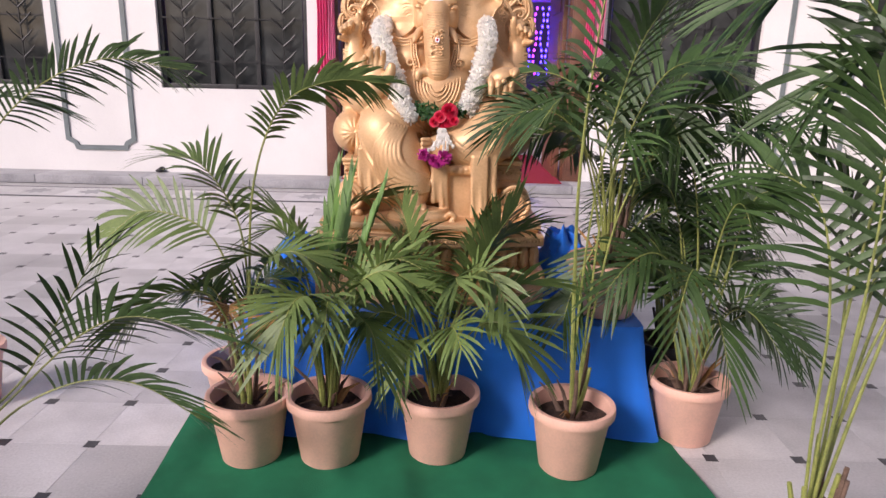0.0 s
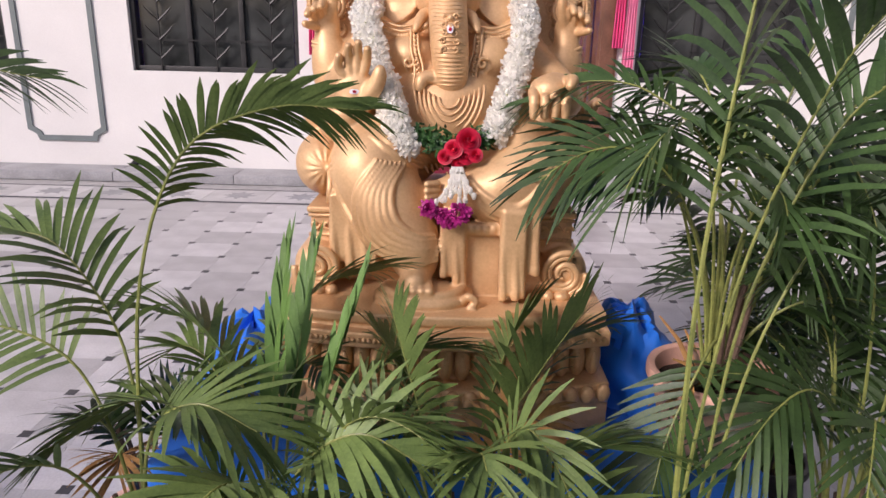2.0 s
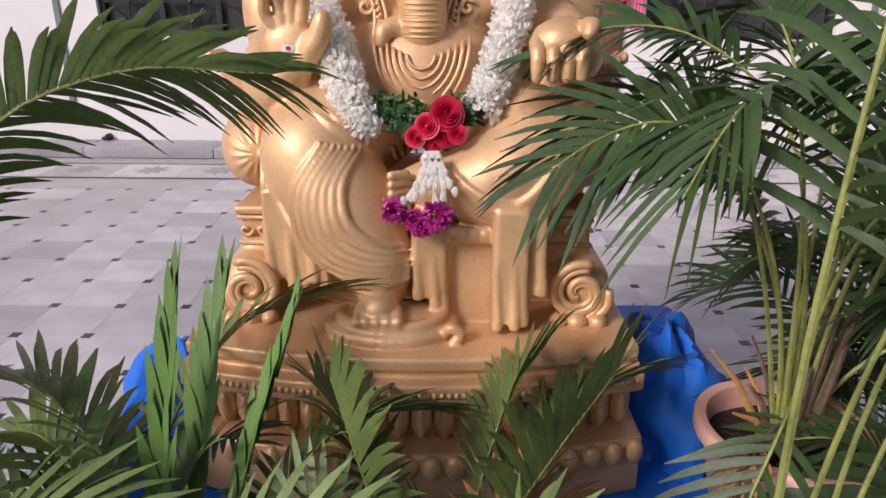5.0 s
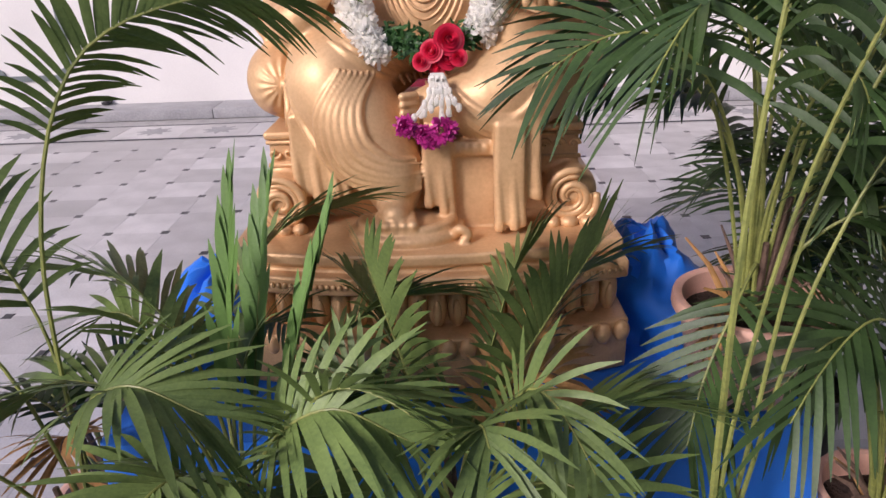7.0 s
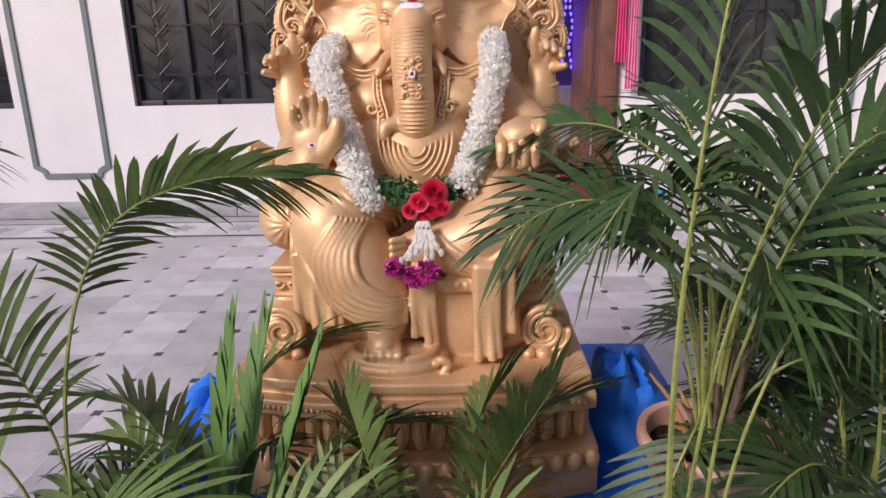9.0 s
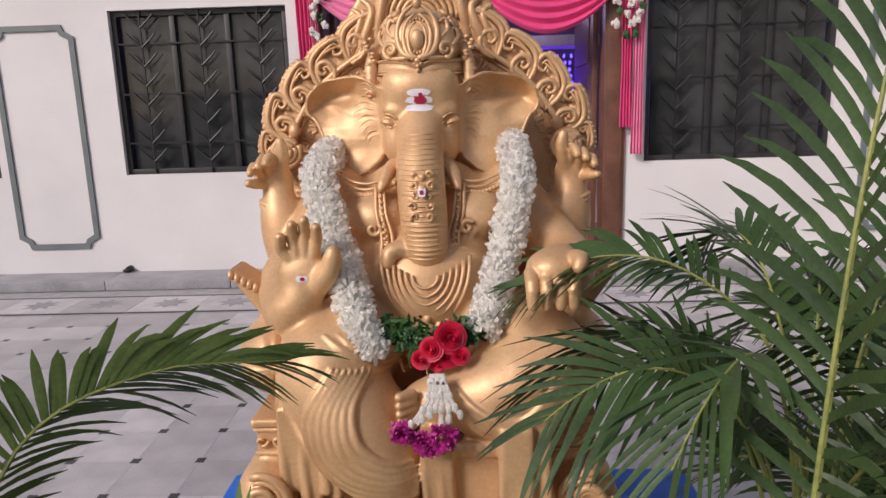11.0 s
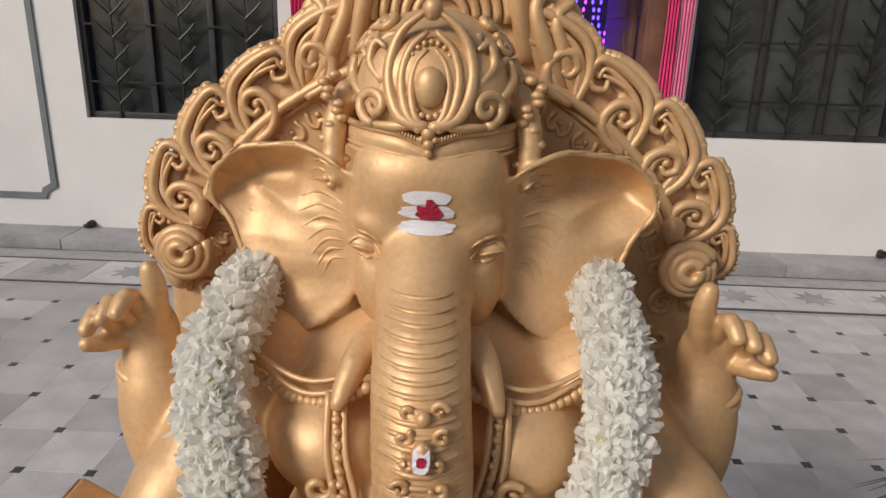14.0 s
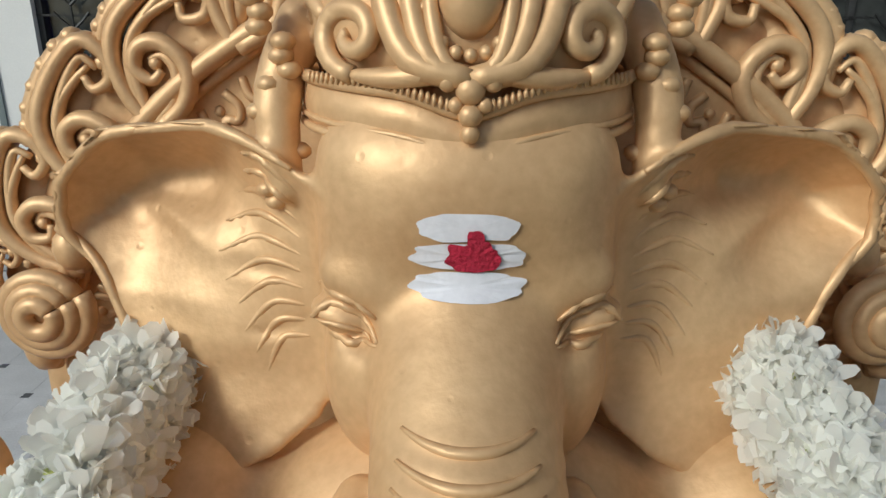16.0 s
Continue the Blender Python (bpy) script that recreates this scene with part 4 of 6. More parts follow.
# hanging cloth ends
def hanging_cloth(x0, x1, zt, zb, yf, n, slant=0.0):
    """A pleated cloth end: a thin plate with soft upright pleats and an uneven hem."""
    w = (x1 - x0) / n
    B.box(((x0 + x1) / 2, yf + 0.030, (zt + zb) / 2 + 0.008), ((x1 - x0) / 2, 0.022, (zt - zb) / 2 - 0.008), 0.008, 0.008)
    for i in range(n):
        x = x0 + (i + 0.5) * w
        back, hem = 0.007 * (i % 2), zb + 0.010 * math.sin(i * 1.9) + slant * (i / max(1, n - 1))
        B.chain([(x, yf + 0.034, zt, w * 0.40), (x - 0.002, yf + 0.016 + back, (zt + hem) / 2, w * 0.42), (x + 0.004, yf + 0.010 + back, hem + w * 0.5, w * 0.50)], 0.006, 14)
        B.box((x, yf + 0.014 + back, hem + 0.010), (w * 0.55, 0.010, 0.011), 0.005, 0.006)


hanging_cloth(-0.285, -0.165, 1.0, 0.812, 3.185, 6, -0.01)
hanging_cloth(0.148, 0.212, 0.985, 0.752, 3.110, 4, 0.012)
hanging_cloth(0.196, 0.246, 0.985, 0.800, 3.128, 3, 0.020)
hanging_cloth(0.0, 0.064, 0.97, 0.800, 3.140, 4, -0.02)
# throne: seat, frieze, scrolled legs, cushions
B.box((0, 3.50, 0.905), (0.345, 0.25, 0.045), 0.008, 0.01)
B.box((0, 3.50, 0.86), (0.33, 0.25, 0.02), 0.006, 0.01)
B.box((0, 3.50, 0.945), (0.352, 0.262, 0.009), 0.006, 0.006)
B.box((0, 3.52, 0.80), (0.315, 0.24, 0.10), 0.01, 0.01)
B.box((0.10, 3.235, 0.84), (0.055, 0.06, 0.10), 0.006, 0.01)
B.box((0.10, 3.215, 0.925), (0.058, 0.06, 0.016), 0.005, 0.006)
for i in range(5):
    B.ell((0.060 + 0.018 * i, 3.156, 0.925), (0.008, 0.006, 0.011), 0.004)
both(lambda s: B.cap((s * 0.325, 3.245, 0.80), (s * 0.325, 3.70, 0.80), 0.062, 0.062, 0.015))
both(lambda s: B.cap((s * 0.345, 3.25, 0.735), (s * 0.345, 3.70, 0.735), 0.045, 0.045, 0.02))
both(lambda s: B.ell((s * 0.325, 3.40, 1.045), (0.082, 0.125, 0.088), 0.012))
both(lambda s: B.ell((s * 0.30, 3.60, 1.10), (0.10, 0.10, 0.14), 0.03))
both(lambda s: B.slab([(s * 0.24, 1.12), (s * 0.42, 1.235), (s * 0.415, 1.205), (s * 0.34, 1.10)][::s], 3.44, 0.05, 0.015, 0.012))
B.ripple((-0.42, 3.20, 0.94), (-0.24, 3.36, 1.14), lambda x, y, z: 0.0022 * np.sin(np.arctan2(z - 1.048, x + 0.305) * 15) * np.exp(-((np.hypot(x + 0.305, z - 1.048) - 0.035) / 0.024) ** 2))
B.ripple((0.24, 3.20, 0.94), (0.42, 3.36, 1.14), lambda x, y, z: 0.0022 * np.sin(np.arctan2(z - 1.048, x - 0.305) * 15) * np.exp(-((np.hypot(x - 0.305, z - 1.048) - 0.035) / 0.024) ** 2))
# stepped lotus base


def plinth(w, y, sag, z0, z1, k=0.006):
    sl, x, yy, z = B.region((-w, y - 0.02, z0), (w, 3.82, z1), 0.03)
    f = y + sag * (x / w) ** 2
    q = np.maximum(np.maximum(np.abs(x) - w, f - yy), yy - 3.80)
    r = 0.006
    a, b = q + r, np.abs(z - (z0 + z1) / 2) - (z1 - z0) / 2 + r
    a, b = np.broadcast_arrays(a, b)
    B.join(sl, np.sqrt(np.maximum(a, 0) ** 2 + np.maximum(b, 0) ** 2) + np.minimum(np.maximum(a, b), 0) - r, k)


plinth(0.415, 3.025, 0.06, 0.715, 0.742)
plinth(0.405, 3.035, 0.06, 0.695, 0.72)
plinth(0.425, 3.005, 0.06, 0.66, 0.70)
plinth(0.385, 3.07, 0.06, 0.55, 0.67)
plinth(0.435, 3.00, 0.07, 0.435, 0.56)
for r, z, t in ((0.112, 0.752, 0.014), (0.098, 0.772, 0.010), (0.103, 0.738, 0.014)):
    B.chain([(-0.04 + r * math.cos(a), 3.15 + 0.72 * r * math.sin(a), z, t) for a in np.linspace(math.pi * 0.9, math.pi * 2.1, 11)], 0.006, 26)
B.ell((-0.04, 3.15, 0.762), (0.10, 0.075, 0.025), 0.01)
B.chain([(0.055, 3.10, 0.752, 0.010), (0.072, 3.088, 0.772, 0.009), (0.090, 3.088, 0.760, 0.009), (0.076, 3.085, 0.742, 0.010)], 0.003, 10)
for dx in (-0.012, 0.0, 0.012):
    B.chain([(0.080 + dx * 0.3, 3.082, 0.748, 0.007), (0.084 + dx, 3.072, 0.722, 0.0075)], 0.002, 4)
B.skin(statue)

# beads, bracelets and relief on the throne and halo
for i in range(64):
    x = -0.41 + i * 0.013
    statue.ball((x, 3.003 + 0.06 * (x / 0.42) ** 2, 0.681), (0.0058, 0.005, 0.007), 0, 6, 4)
for i in range(20):
    x = -0.40 + i * 0.042
    y = 3.062 + 0.06 * (x / 0.4) ** 2
    statue.ball((x, y, 0.605), (0.021, 0.020, 0.05), 0, 10, 8)
    statue.ball((x, y - 0.016, 0.598), (0.010, 0.010, 0.032), 0, 8, 6)
    statue.ball((x + 0.02, 3.0 + 0.07 * (x / 0.43) ** 2, 0.535), (0.019, 0.016, 0.026), 0, 8, 6)
for s in (-1, 1):
    for i in range(5):
        x = s * (0.20 + i * 0.033)
        statue.tube(spiral((x, 0.905), 0.014, 0.9, 0, s, 3.244), 0.004, 6)
    for z in (0.878, 0.930):
        statue.tube([(s * 0.165, 3.246, z), (s * 0.348, 3.246, z)], 0.005, 6)
    # scroll legs
    for k, r in enumerate((0.060, 0.046)):
        statue.tube(spiral((s * 0.318, 0.805), r, 1.55 - 0.2 * k, 1.2 if s > 0 else math.pi - 1.2, s, 3.180, 0.0, 36), taper(0.0105 - 0.003 * k), 8)
        statue.tube(spline([(s * (0.375 - 0.015 * k), 3.182, 0.81), (s * (0.372 - 0.015 * k), 3.180, 0.775), (s * (0.345 - 0.015 * k), 3.178, 0.745), (s * (0.355 - 0.015 * k), 3.175, 0.725)], 12), taper(0.0105 - 0.003 * k), 8)
    for dx, r in ((0.28, 0.018), (0.315, 0.023), (0.355, 0.020)):
        statue.ball((s * dx, 3.175, 0.748), (r, 0.022, 0.016), 0, 9, 6)
    # cushion knots and tassels
    statue.ball((s * 0.298, 3.282, 1.048), 0.0125, 0, 10, 8)
    statue.tube([(s * 0.296, 3.275, 1.045), (s * 0.292, 3.262, 1.0), (s * 0.290, 3.258, 0.962)], lambda u: 0.005 + 0.010 * u, 8)
    for i in range(13):
        statue.ball((s * (0.26 + i * 0.0125), 3.385 - 0.001 * i, 1.135 + i * 0.0075), (0.008, 0.012, 0.012), 0, 6, 5)
    # bracelets, armlets
    for (c, r, z) in (((s * 0.340, 3.540), 0.0405, 1.352), ((s * 0.339, 3.540), 0.0420, 1.341)):
        statue.tube([(c[0] + r * math.cos(a), c[1] + r * 0.9 * math.sin(a), z + 0.012 * math.cos(a) * s) for a in np.linspace(0, 2 * math.pi, 22)], 0.0062, 7)
    for k in range(6):
        statue.tube(spiral((s * (0.245 + 0.012 * (k % 2)), 1.335 - 0.013 * k), 0.010, 0.9, k, s, 3.462 + 0.006 * k), 0.004, 6)
    # necklaces
    for i in range(16):
        u = i / 15
        statue.ball((s * (0.175 - 0.12 * u), 3.452 - 0.035 * math.sin(u * 1.5), 1.398 - 0.020 * math.sin(math.pi * u) + 0.012 * u), 0.0075, 0, 7, 5)
    statue.tube(spline([(s * 0.18, 3.455, 1.414), (s * 0.12, 3.425, 1.396), (s * 0.05, 3.42, 1.414)], 12), 0.0034, 6)
    statue.tube(spline([(s * 0.185, 3.455, 1.426), (s * 0.12, 3.430, 1.408), (s * 0.05, 3.43, 1.424)], 12), 0.0034, 6)
    # bands beside the trunk
    for k in range(3):
        statue.tube(spline([(s * (0.078 + k * 0.008), 3.415, 1.405), (s * (0.072 + k * 0.010), 3.385, 1.35), (s * (0.058 + k * 0.011), 3.365, 1.295), (s * (0.066 + k * 0.012), 3.335, 1.22)], 16), 0.0042, 6)
    for i in range(10):
        statue.ball((s * (0.085 - 0.0015 * i), 3.402 - 0.005 * i, 1.395 - 0.012 * i), (0.0058, 0.0050, 0.0048), 0, 6, 4)
    statue.tube(spiral((s * 0.098, 1.318), 0.016, 1.2, 0.6, s, 3.372), taper(0.0055), 6)
# belly chains and pendant
for k in range(6):
    w, dz = 0.026 + 0.013 * k, 0.026 + 0.018 * k
    pts = []
    for t in np.linspace(-1, 1, 17):
        x = 0.012 + w * math.sin(t * math.pi / 2)
        z = 1.235 - dz * math.cos(t * math.pi / 2) + 0.03 * abs(t) * (k / 5)
        y = 3.455 - 0.165 * math.sqrt(max(0.05, 1 - ((x - 0.01) / 0.178) ** 2 - ((z - 1.20) / 0.145) ** 2)) - 0.001
        pts.append((x, y, z))
    statue.tube(pts, 0.0034 if k < 4 else 0.0046, 6)
for dx, dz, r in ((0, 0, 0.015), (0, 0.024, 0.010), (0, -0.024, 0.010), (-0.024, 0.006, 0.011), (0.024, 0.006, 0.011), (-0.04, 0.016, 0.009), (0.04, 0.016, 0.009)):
    statue.ball((0.013 + dx, 3.302 + 0.25 * abs(dx) - 0.3 * dz * 0.2, 1.118 + dz), (r, 0.010, r * 1.2), 0, 10, 7)
# trunk ornament
for k in range(5):
    both(lambda s: statue.tube(spiral((0.010 + s * (0.014 + 0.004 * (k % 2)), 1.432 - k * 0.020), 0.009, 1.0, k, s, (F.surf(0.010 + s * 0.014, 1.432 - k * 0.020) or 3.30) - 0.001), 0.0036, 6))
statue.ball((0.010, F.surf(0.010, 1.402) - 0.003, 1.402), (0.010, 0.008, 0.013), 0, 10, 8)
statue.ball((0.010, F.surf(0.010, 1.428) - 0.002, 1.428), (0.008, 0.007, 0.008), 0, 8, 6)
# halo scrolls: flame leaves with a hooked tip and an inner volute
LEAF_OUT = [(0.014, -0.056), (-0.013, -0.036), (-0.0275, -0.013), (-0.0275, 0.010), (-0.012, 0.039), (0.008, 0.058), (0.025, 0.049), (0.0275, 0.033), (0.0145, 0.025), (0.008, 0.034)]
LEAF_IN = [(0.016, -0.054), (0.0295, -0.029), (0.025, -0.005), (0.005, 0.005), (-0.010, -0.003), (-0.009, -0.018), (0.004, -0.022), (0.009, -0.013)]
LEAF_MID = [(0.009, -0.049), (-0.005, -0.029), (-0.016, -0.008), (-0.013, 0.013), (0.001, 0.031), (0.012, 0.041)]
LEAF_FILL = [(0.013, -0.045), (0.012, -0.024), (-0.004, -0.009), (-0.008, 0.012), (0.006, 0.032), (0.012, 0.044)]


def flame_leaf(cx, cz, tilt, size, s, y):
    """One carved leaf of the halo; tilt leans it towards the crest."""
    ca, sa = math.cos(tilt), math.sin(tilt)

    def put(p, lift=0.0):
        x, z = p[0] * size, p[1] * size
        return (s * (cx - (x * ca + z * sa)), y - lift, cz + z * ca - x * sa)
    def line(pts, r, lift, n):
        statue.tube(spline([put(p, lift) for p in pts], n), taper(r * size), 8, flat=1.1)
    line(LEAF_FILL, 0.027, -0.034, 14)
    line(LEAF_OUT, 0.0066, 0.004, 34)
    line([(p[0] * 0.62 + 0.002, p[1] * 0.84 - 0.002) for p in LEAF_OUT[:7]], 0.0050, 0.003, 24)
    line(LEAF_IN, 0.0066, 0.006, 30)
    line([(p[0] * 0.58 + 0.004, p[1] * 0.80 - 0.007) for p in LEAF_IN[:5]], 0.0050, 0.004, 20)
    line(LEAF_MID, 0.0046, 0.004, 20)
    statue.tube(spline([put((p[0] - 0.009, p[1]), -0.010) for p in LEAF_OUT[1:6]], 14), 0.009 * size, 7, flat=1.6)
    edge = spline([put((p[0] - 0.013 + 0.006 * k / 5, p[1] + 0.003 * k / 5), -0.006) for k, p in enumerate(LEAF_OUT[1:7])], 11)
    for q in edge:
        statue.ball(q, (0.0075 * size, 0.012, 0.0068 * size), 0, 7, 5)
    q = put((0.003, -0.010), 0.004)
    statue.ball(q, 0.005 * size, 0, 7, 5)


for s in (-1, 1):
    for cx, cz, tilt, size in ((0.368, 1.546, -0.30, 1.12), (0.316, 1.620, 0.0, 1.16), (0.246, 1.682, 0.36, 1.16), (0.163, 1.744, 0.52, 1.15), (0.398, 1.474, -0.42, 0.80)):
        flame_leaf(cx, cz, tilt, size, s, HY - 0.010)
    # ridge and looped band inside it
    ridge = [(0.376, 1.40), (0.358, 1.47), (0.312, 1.562), (0.248, 1.638), (0.150, 1.704), (0.07, 1.728)]
    statue.tube(spline([(s * x, HY - 0.014, z) for x, z in ridge], 44), 0.0085, 8)
    statue.tube(spline([(s * (x - 0.010), HY - 0.006, z - 0.008) for x, z in ridge], 44), 0.0048, 6)
    band = spline([(s * (x - 0.030), HY - 0.002, z - 0.022) for x, z in ridge[1:]], 12)
    for i in range(11):
        p, t = band[i], (band[i + 1] - band[i]).normalized()
        n = Vector((-t.z, 0, t.x)) * (1 if s > 0 else -1)
        heart = [(-0.013, -0.012), (-0.016, 0.004), (-0.008, 0.013), (0.0, 0.006), (0.008, 0.013), (0.016, 0.004), (0.013, -0.012)]
        statue.tube(spline([p + t * a + n * b for a, b in heart], 22), 0.0042, 6)
        statue.ball(p - n * 0.002, 0.005, 0, 6, 4)
    # rosettes at the ends of the halo
    for rr in (0.036, 0.025, 0.014):
        statue.tube(spiral((s * 0.350, 1.468), rr, 1.0, 0.5, s, 3.674 - (0.036 - rr) * 0.5, 0, 22, 0.85), 0.0085, 7)
    statue.ball((s * 0.350, 3.677, 1.468), (0.034, 0.012, 0.034), 0, 14, 8)
    statue.ball((s * 0.328, 3.69, 1.520), (0.016, 0.014, 0.020), 0, 9, 6)
    statue.ball((s * 0.368, 3.69, 1.430), (0.018, 0.014, 0.024), 0, 9, 6)
    for k in range(5):
        statue.tube(spiral((s * 0.335, 1.40 - 0.055 * k), 0.022, 1.2, 1.0 + k, s, HY - 0.004), taper(0.0065), 6)
    # plumes at the crest
    statue.tube(spline([(s * 0.165, HY - 0.004, 1.700), (s * 0.140, HY - 0.014, 1.750), (s * 0.122, HY - 0.016, 1.805), (s * 0.150, HY - 0.008, 1.835)], 16), taper(0.012), 9)
    statue.tube(spline([(s * 0.185, HY - 0.004, 1.690), (s * 0.164, HY - 0.012, 1.745), (s * 0.150, HY - 0.014, 1.79), (s * 0.172, HY - 0.008, 1.812)], 16), taper(0.010), 8)
    statue.tube(spline([(s * 0.142, HY - 0.002, 1.715), (s * 0.120, HY - 0.010, 1.765), (s * 0.104, HY - 0.012, 1.83), (s * 0.125, HY - 0.008, 1.868)], 16), taper(0.009), 8)
    statue.tube(spline([(s * 0.115, HY - 0.006, 1.735), (s * 0.100, HY - 0.018, 1.80), (s * 0.085, HY - 0.020, 1.86), (s * 0.070, HY - 0.010, 1.89)], 16), taper(0.012), 9)
for rr in (0.088, 0.074, 0.060, 0.046, 0.032):
    statue.tube([(rr * math.cos(a), HY - 0.014, 1.790 + rr * 0.9 * math.sin(a)) for a in np.linspace(-0.1, math.pi + 0.1, 20)], 0.0062, 8)


# painted marks on brow, trunk and palm
def daub(field, c, w, h, nrm, mat, wob=0.12, seed=0, lift=0.0015):
    """A thin patch of paste lying on the surface."""
    n = Vector(nrm).normalized()
    u = Vector((0, 0, 1)).cross(n).normalized()
    v = n.cross(u)
    vs, fs, k = [Vector(c)], [], 44
    for ring in (0.5, 1.0):
        for i in range(k):
            a = 2 * math.pi * i / k
            f = ring * (1 + wob * noise.noise((math.cos(a) * 2 + seed, math.sin(a) * 2, seed)))
            e = 0.62
            ca, sa = math.cos(a), math.sin(a)
            x = math.copysign(abs(ca) ** e, ca) * w / 2 * f
            z = math.copysign(abs(sa) ** 0.8, sa) * h / 2 * f
            vs.append(Vector(c) + u * x + v * z)
    for i in range(k):
        j = (i + 1) % k
        fs.append((0, 1 + i, 1 + j))
        fs.append((1 + i, 1 + k + i, 1 + k + j, 1 + j))
    for q in vs:
        y = field.surf(q.x, q.z)
        q.y = (y if y is not None else c[1]) - lift
    statue.add(vs, fs, mat)


for k, (dz, w) in enumerate(((0.0165, 0.052), (0.0, 0.060), (-0.0165, 0.062))):
    daub(F, (0.0, 3.48, 1.583 + dz), w, 0.0150, (0, -1, 0), 1, 0.16, k)
daub(F, (0.003, 3.48, 1.583), 0.028, 0.017, (0, -1, 0), 2, 0.3, 7, 0.0028)
daub(F, (0.004, 3.48, 1.593), 0.009, 0.011, (0, -1, 0), 2, 0.2, 9, 0.0028)
daub(F, (0.010, 3.30, 1.402), 0.016, 0.021, (0, -1, 0), 1, 0.1, 11, 0.013)
daub(F, (0.010, 3.30, 1.401), 0.008, 0.009, (0, -1, 0), 2, 0.1, 12, 0.0145)
daub(B, (-0.222, 3.233, 1.248), 0.024, 0.012, (0, -1, 0), 1, 0.15, 13, 0.002)
daub(B, (-0.221, 3.233, 1.248), 0.009, 0.007, (0, -1, 0), 2, 0.1, 14, 0.0035)
st = solid("statue", statue, [GOLD, WHITE_PASTE, RED_PASTE], "gold painted seated statue with carved halo on blue cloth", "statue", smooth=True)
st.location = (CX, 0, 0)


# ---- garland ----
garland = thing("flower_garland", "white chrysanthemum garland with red roses hung on the statue", "garland", (CX, 0, 0))


def petals(s, c, axis, r, n, rng, mat=0, width=0.35, cup=0.5):
    """A flower head of many petals about a heart."""
    ax = Vector(axis).normalized()
    e1 = ax.orthogonal().normalized()
    e2 = ax.cross(e1)
    c = Vector(c)
    for i in range(n):
        a = i * 2.39996 + rng.uniform(-0.2, 0.2)
        tilt = (i / n) ** 0.6 * (1.35 + cup * 0.4)
        d = ax * math.cos(tilt) + (e1 * math.cos(a) + e2 * math.sin(a)) * math.sin(tilt)
        side = d.cross(ax)
        side = (side.normalized() if side.length > 1e-3 else e1) * (r * width * 0.5)
        L = r * rng.uniform(0.8, 1.12)
        up = ax * (r * 0.10)
        b = c + d * (L * 0.12)
        m = c + d * (L * 0.50) + up * 1.6
        q = c + d * (L * 0.82) + up * 1.8
        t = c + d * L + up * rng.uniform(-1.0, 1.8)
        s.add([b - side * 0.4, b + side * 0.4, m + side * 0.9, m - side * 0.9, q + side, q - side, t + side * 0.45, t - side * 0.45], [(0, 1, 2, 3), (3, 2, 4, 5), (5, 4, 6, 7)], mat)


def strand(path, r, seed, n):
    rng = random.Random(seed)
    s = Shape()
    pts = spline(path, n)
    s.tube(pts, r * 0.80, 12)
    for i, p in enumerate(pts):
        t = (pts[min(i + 1, n - 1)] - pts[max(i - 1, 0)]).normalized()
        e1 = t.orthogonal().normalized()
        e2 = t.cross(e1)
        for k in range(6):
            a = k * math.pi / 3 + i * 0.55 + rng.uniform(-0.25, 0.25)
            o = e1 * math.cos(a) + e2 * math.sin(a)
            if o.y > 0.55:
                continue
            petals(s, p + o * (r * 0.42), o + t * rng.uniform(-0.4, 0.4), r * rng.uniform(0.66, 0.98), 20, rng, 0, 0.38)
            if rng.random() < 0.14:
                s.ball(p + o * (r * 0.78), r * 0.16, 1, 6, 4)
    return s


part("flower_strand", strand([(-0.205, 3.620, 1.482), (-0.216, 3.54, 1.462), (-0.218, 3.44, 1.435), (-0.206, 3.385, 1.390), (-0.180, 3.345, 1.320), (-0.144, 3.275, 1.230), (-0.112, 3.230, 1.150), (-0.094, 3.215, 1.105)], 0.032, 2, 54), [PETAL, YELLOW_EYE], garland)
part("flower_strand", strand([(0.200, 3.620, 1.488), (0.208, 3.54, 1.468), (0.211, 3.45, 1.438), (0.203, 3.395, 1.385), (0.180, 3.345, 1.290), (0.150, 3.275, 1.200), (0.126, 3.230, 1.145)], 0.031, 3, 49), [PETAL, YELLOW_EYE], garland)
s, rng = Shape(), random.Random(8)
for i in range(520):
    t = rng.uniform(-1, 1)
    c = Vector((0.022 + t * 0.095, 3.235 - 0.02 * (1 - t * t) + rng.uniform(-0.015, 0.02), 1.125 + 0.022 * abs(t) + rng.gauss(0, 0.013)))
    d = Vector((rng.gauss(0, 1) + t, -abs(rng.gauss(0, 0.9)), rng.gauss(0, 0.8))).normalized() * rng.uniform(0.014, 0.032)
    w = d.cross(Vector((0, -1, 0.3))).normalized() * 0.0026
    s.add([c - w, c + w, c + d * 0.6 + w * 1.2, c + d, c + d * 0.6 - w * 1.2], [(0, 1, 2, 3, 4)])
part("greenery", s, FERN, garland, "dark green fern leaves")["kind"] = "stuff"


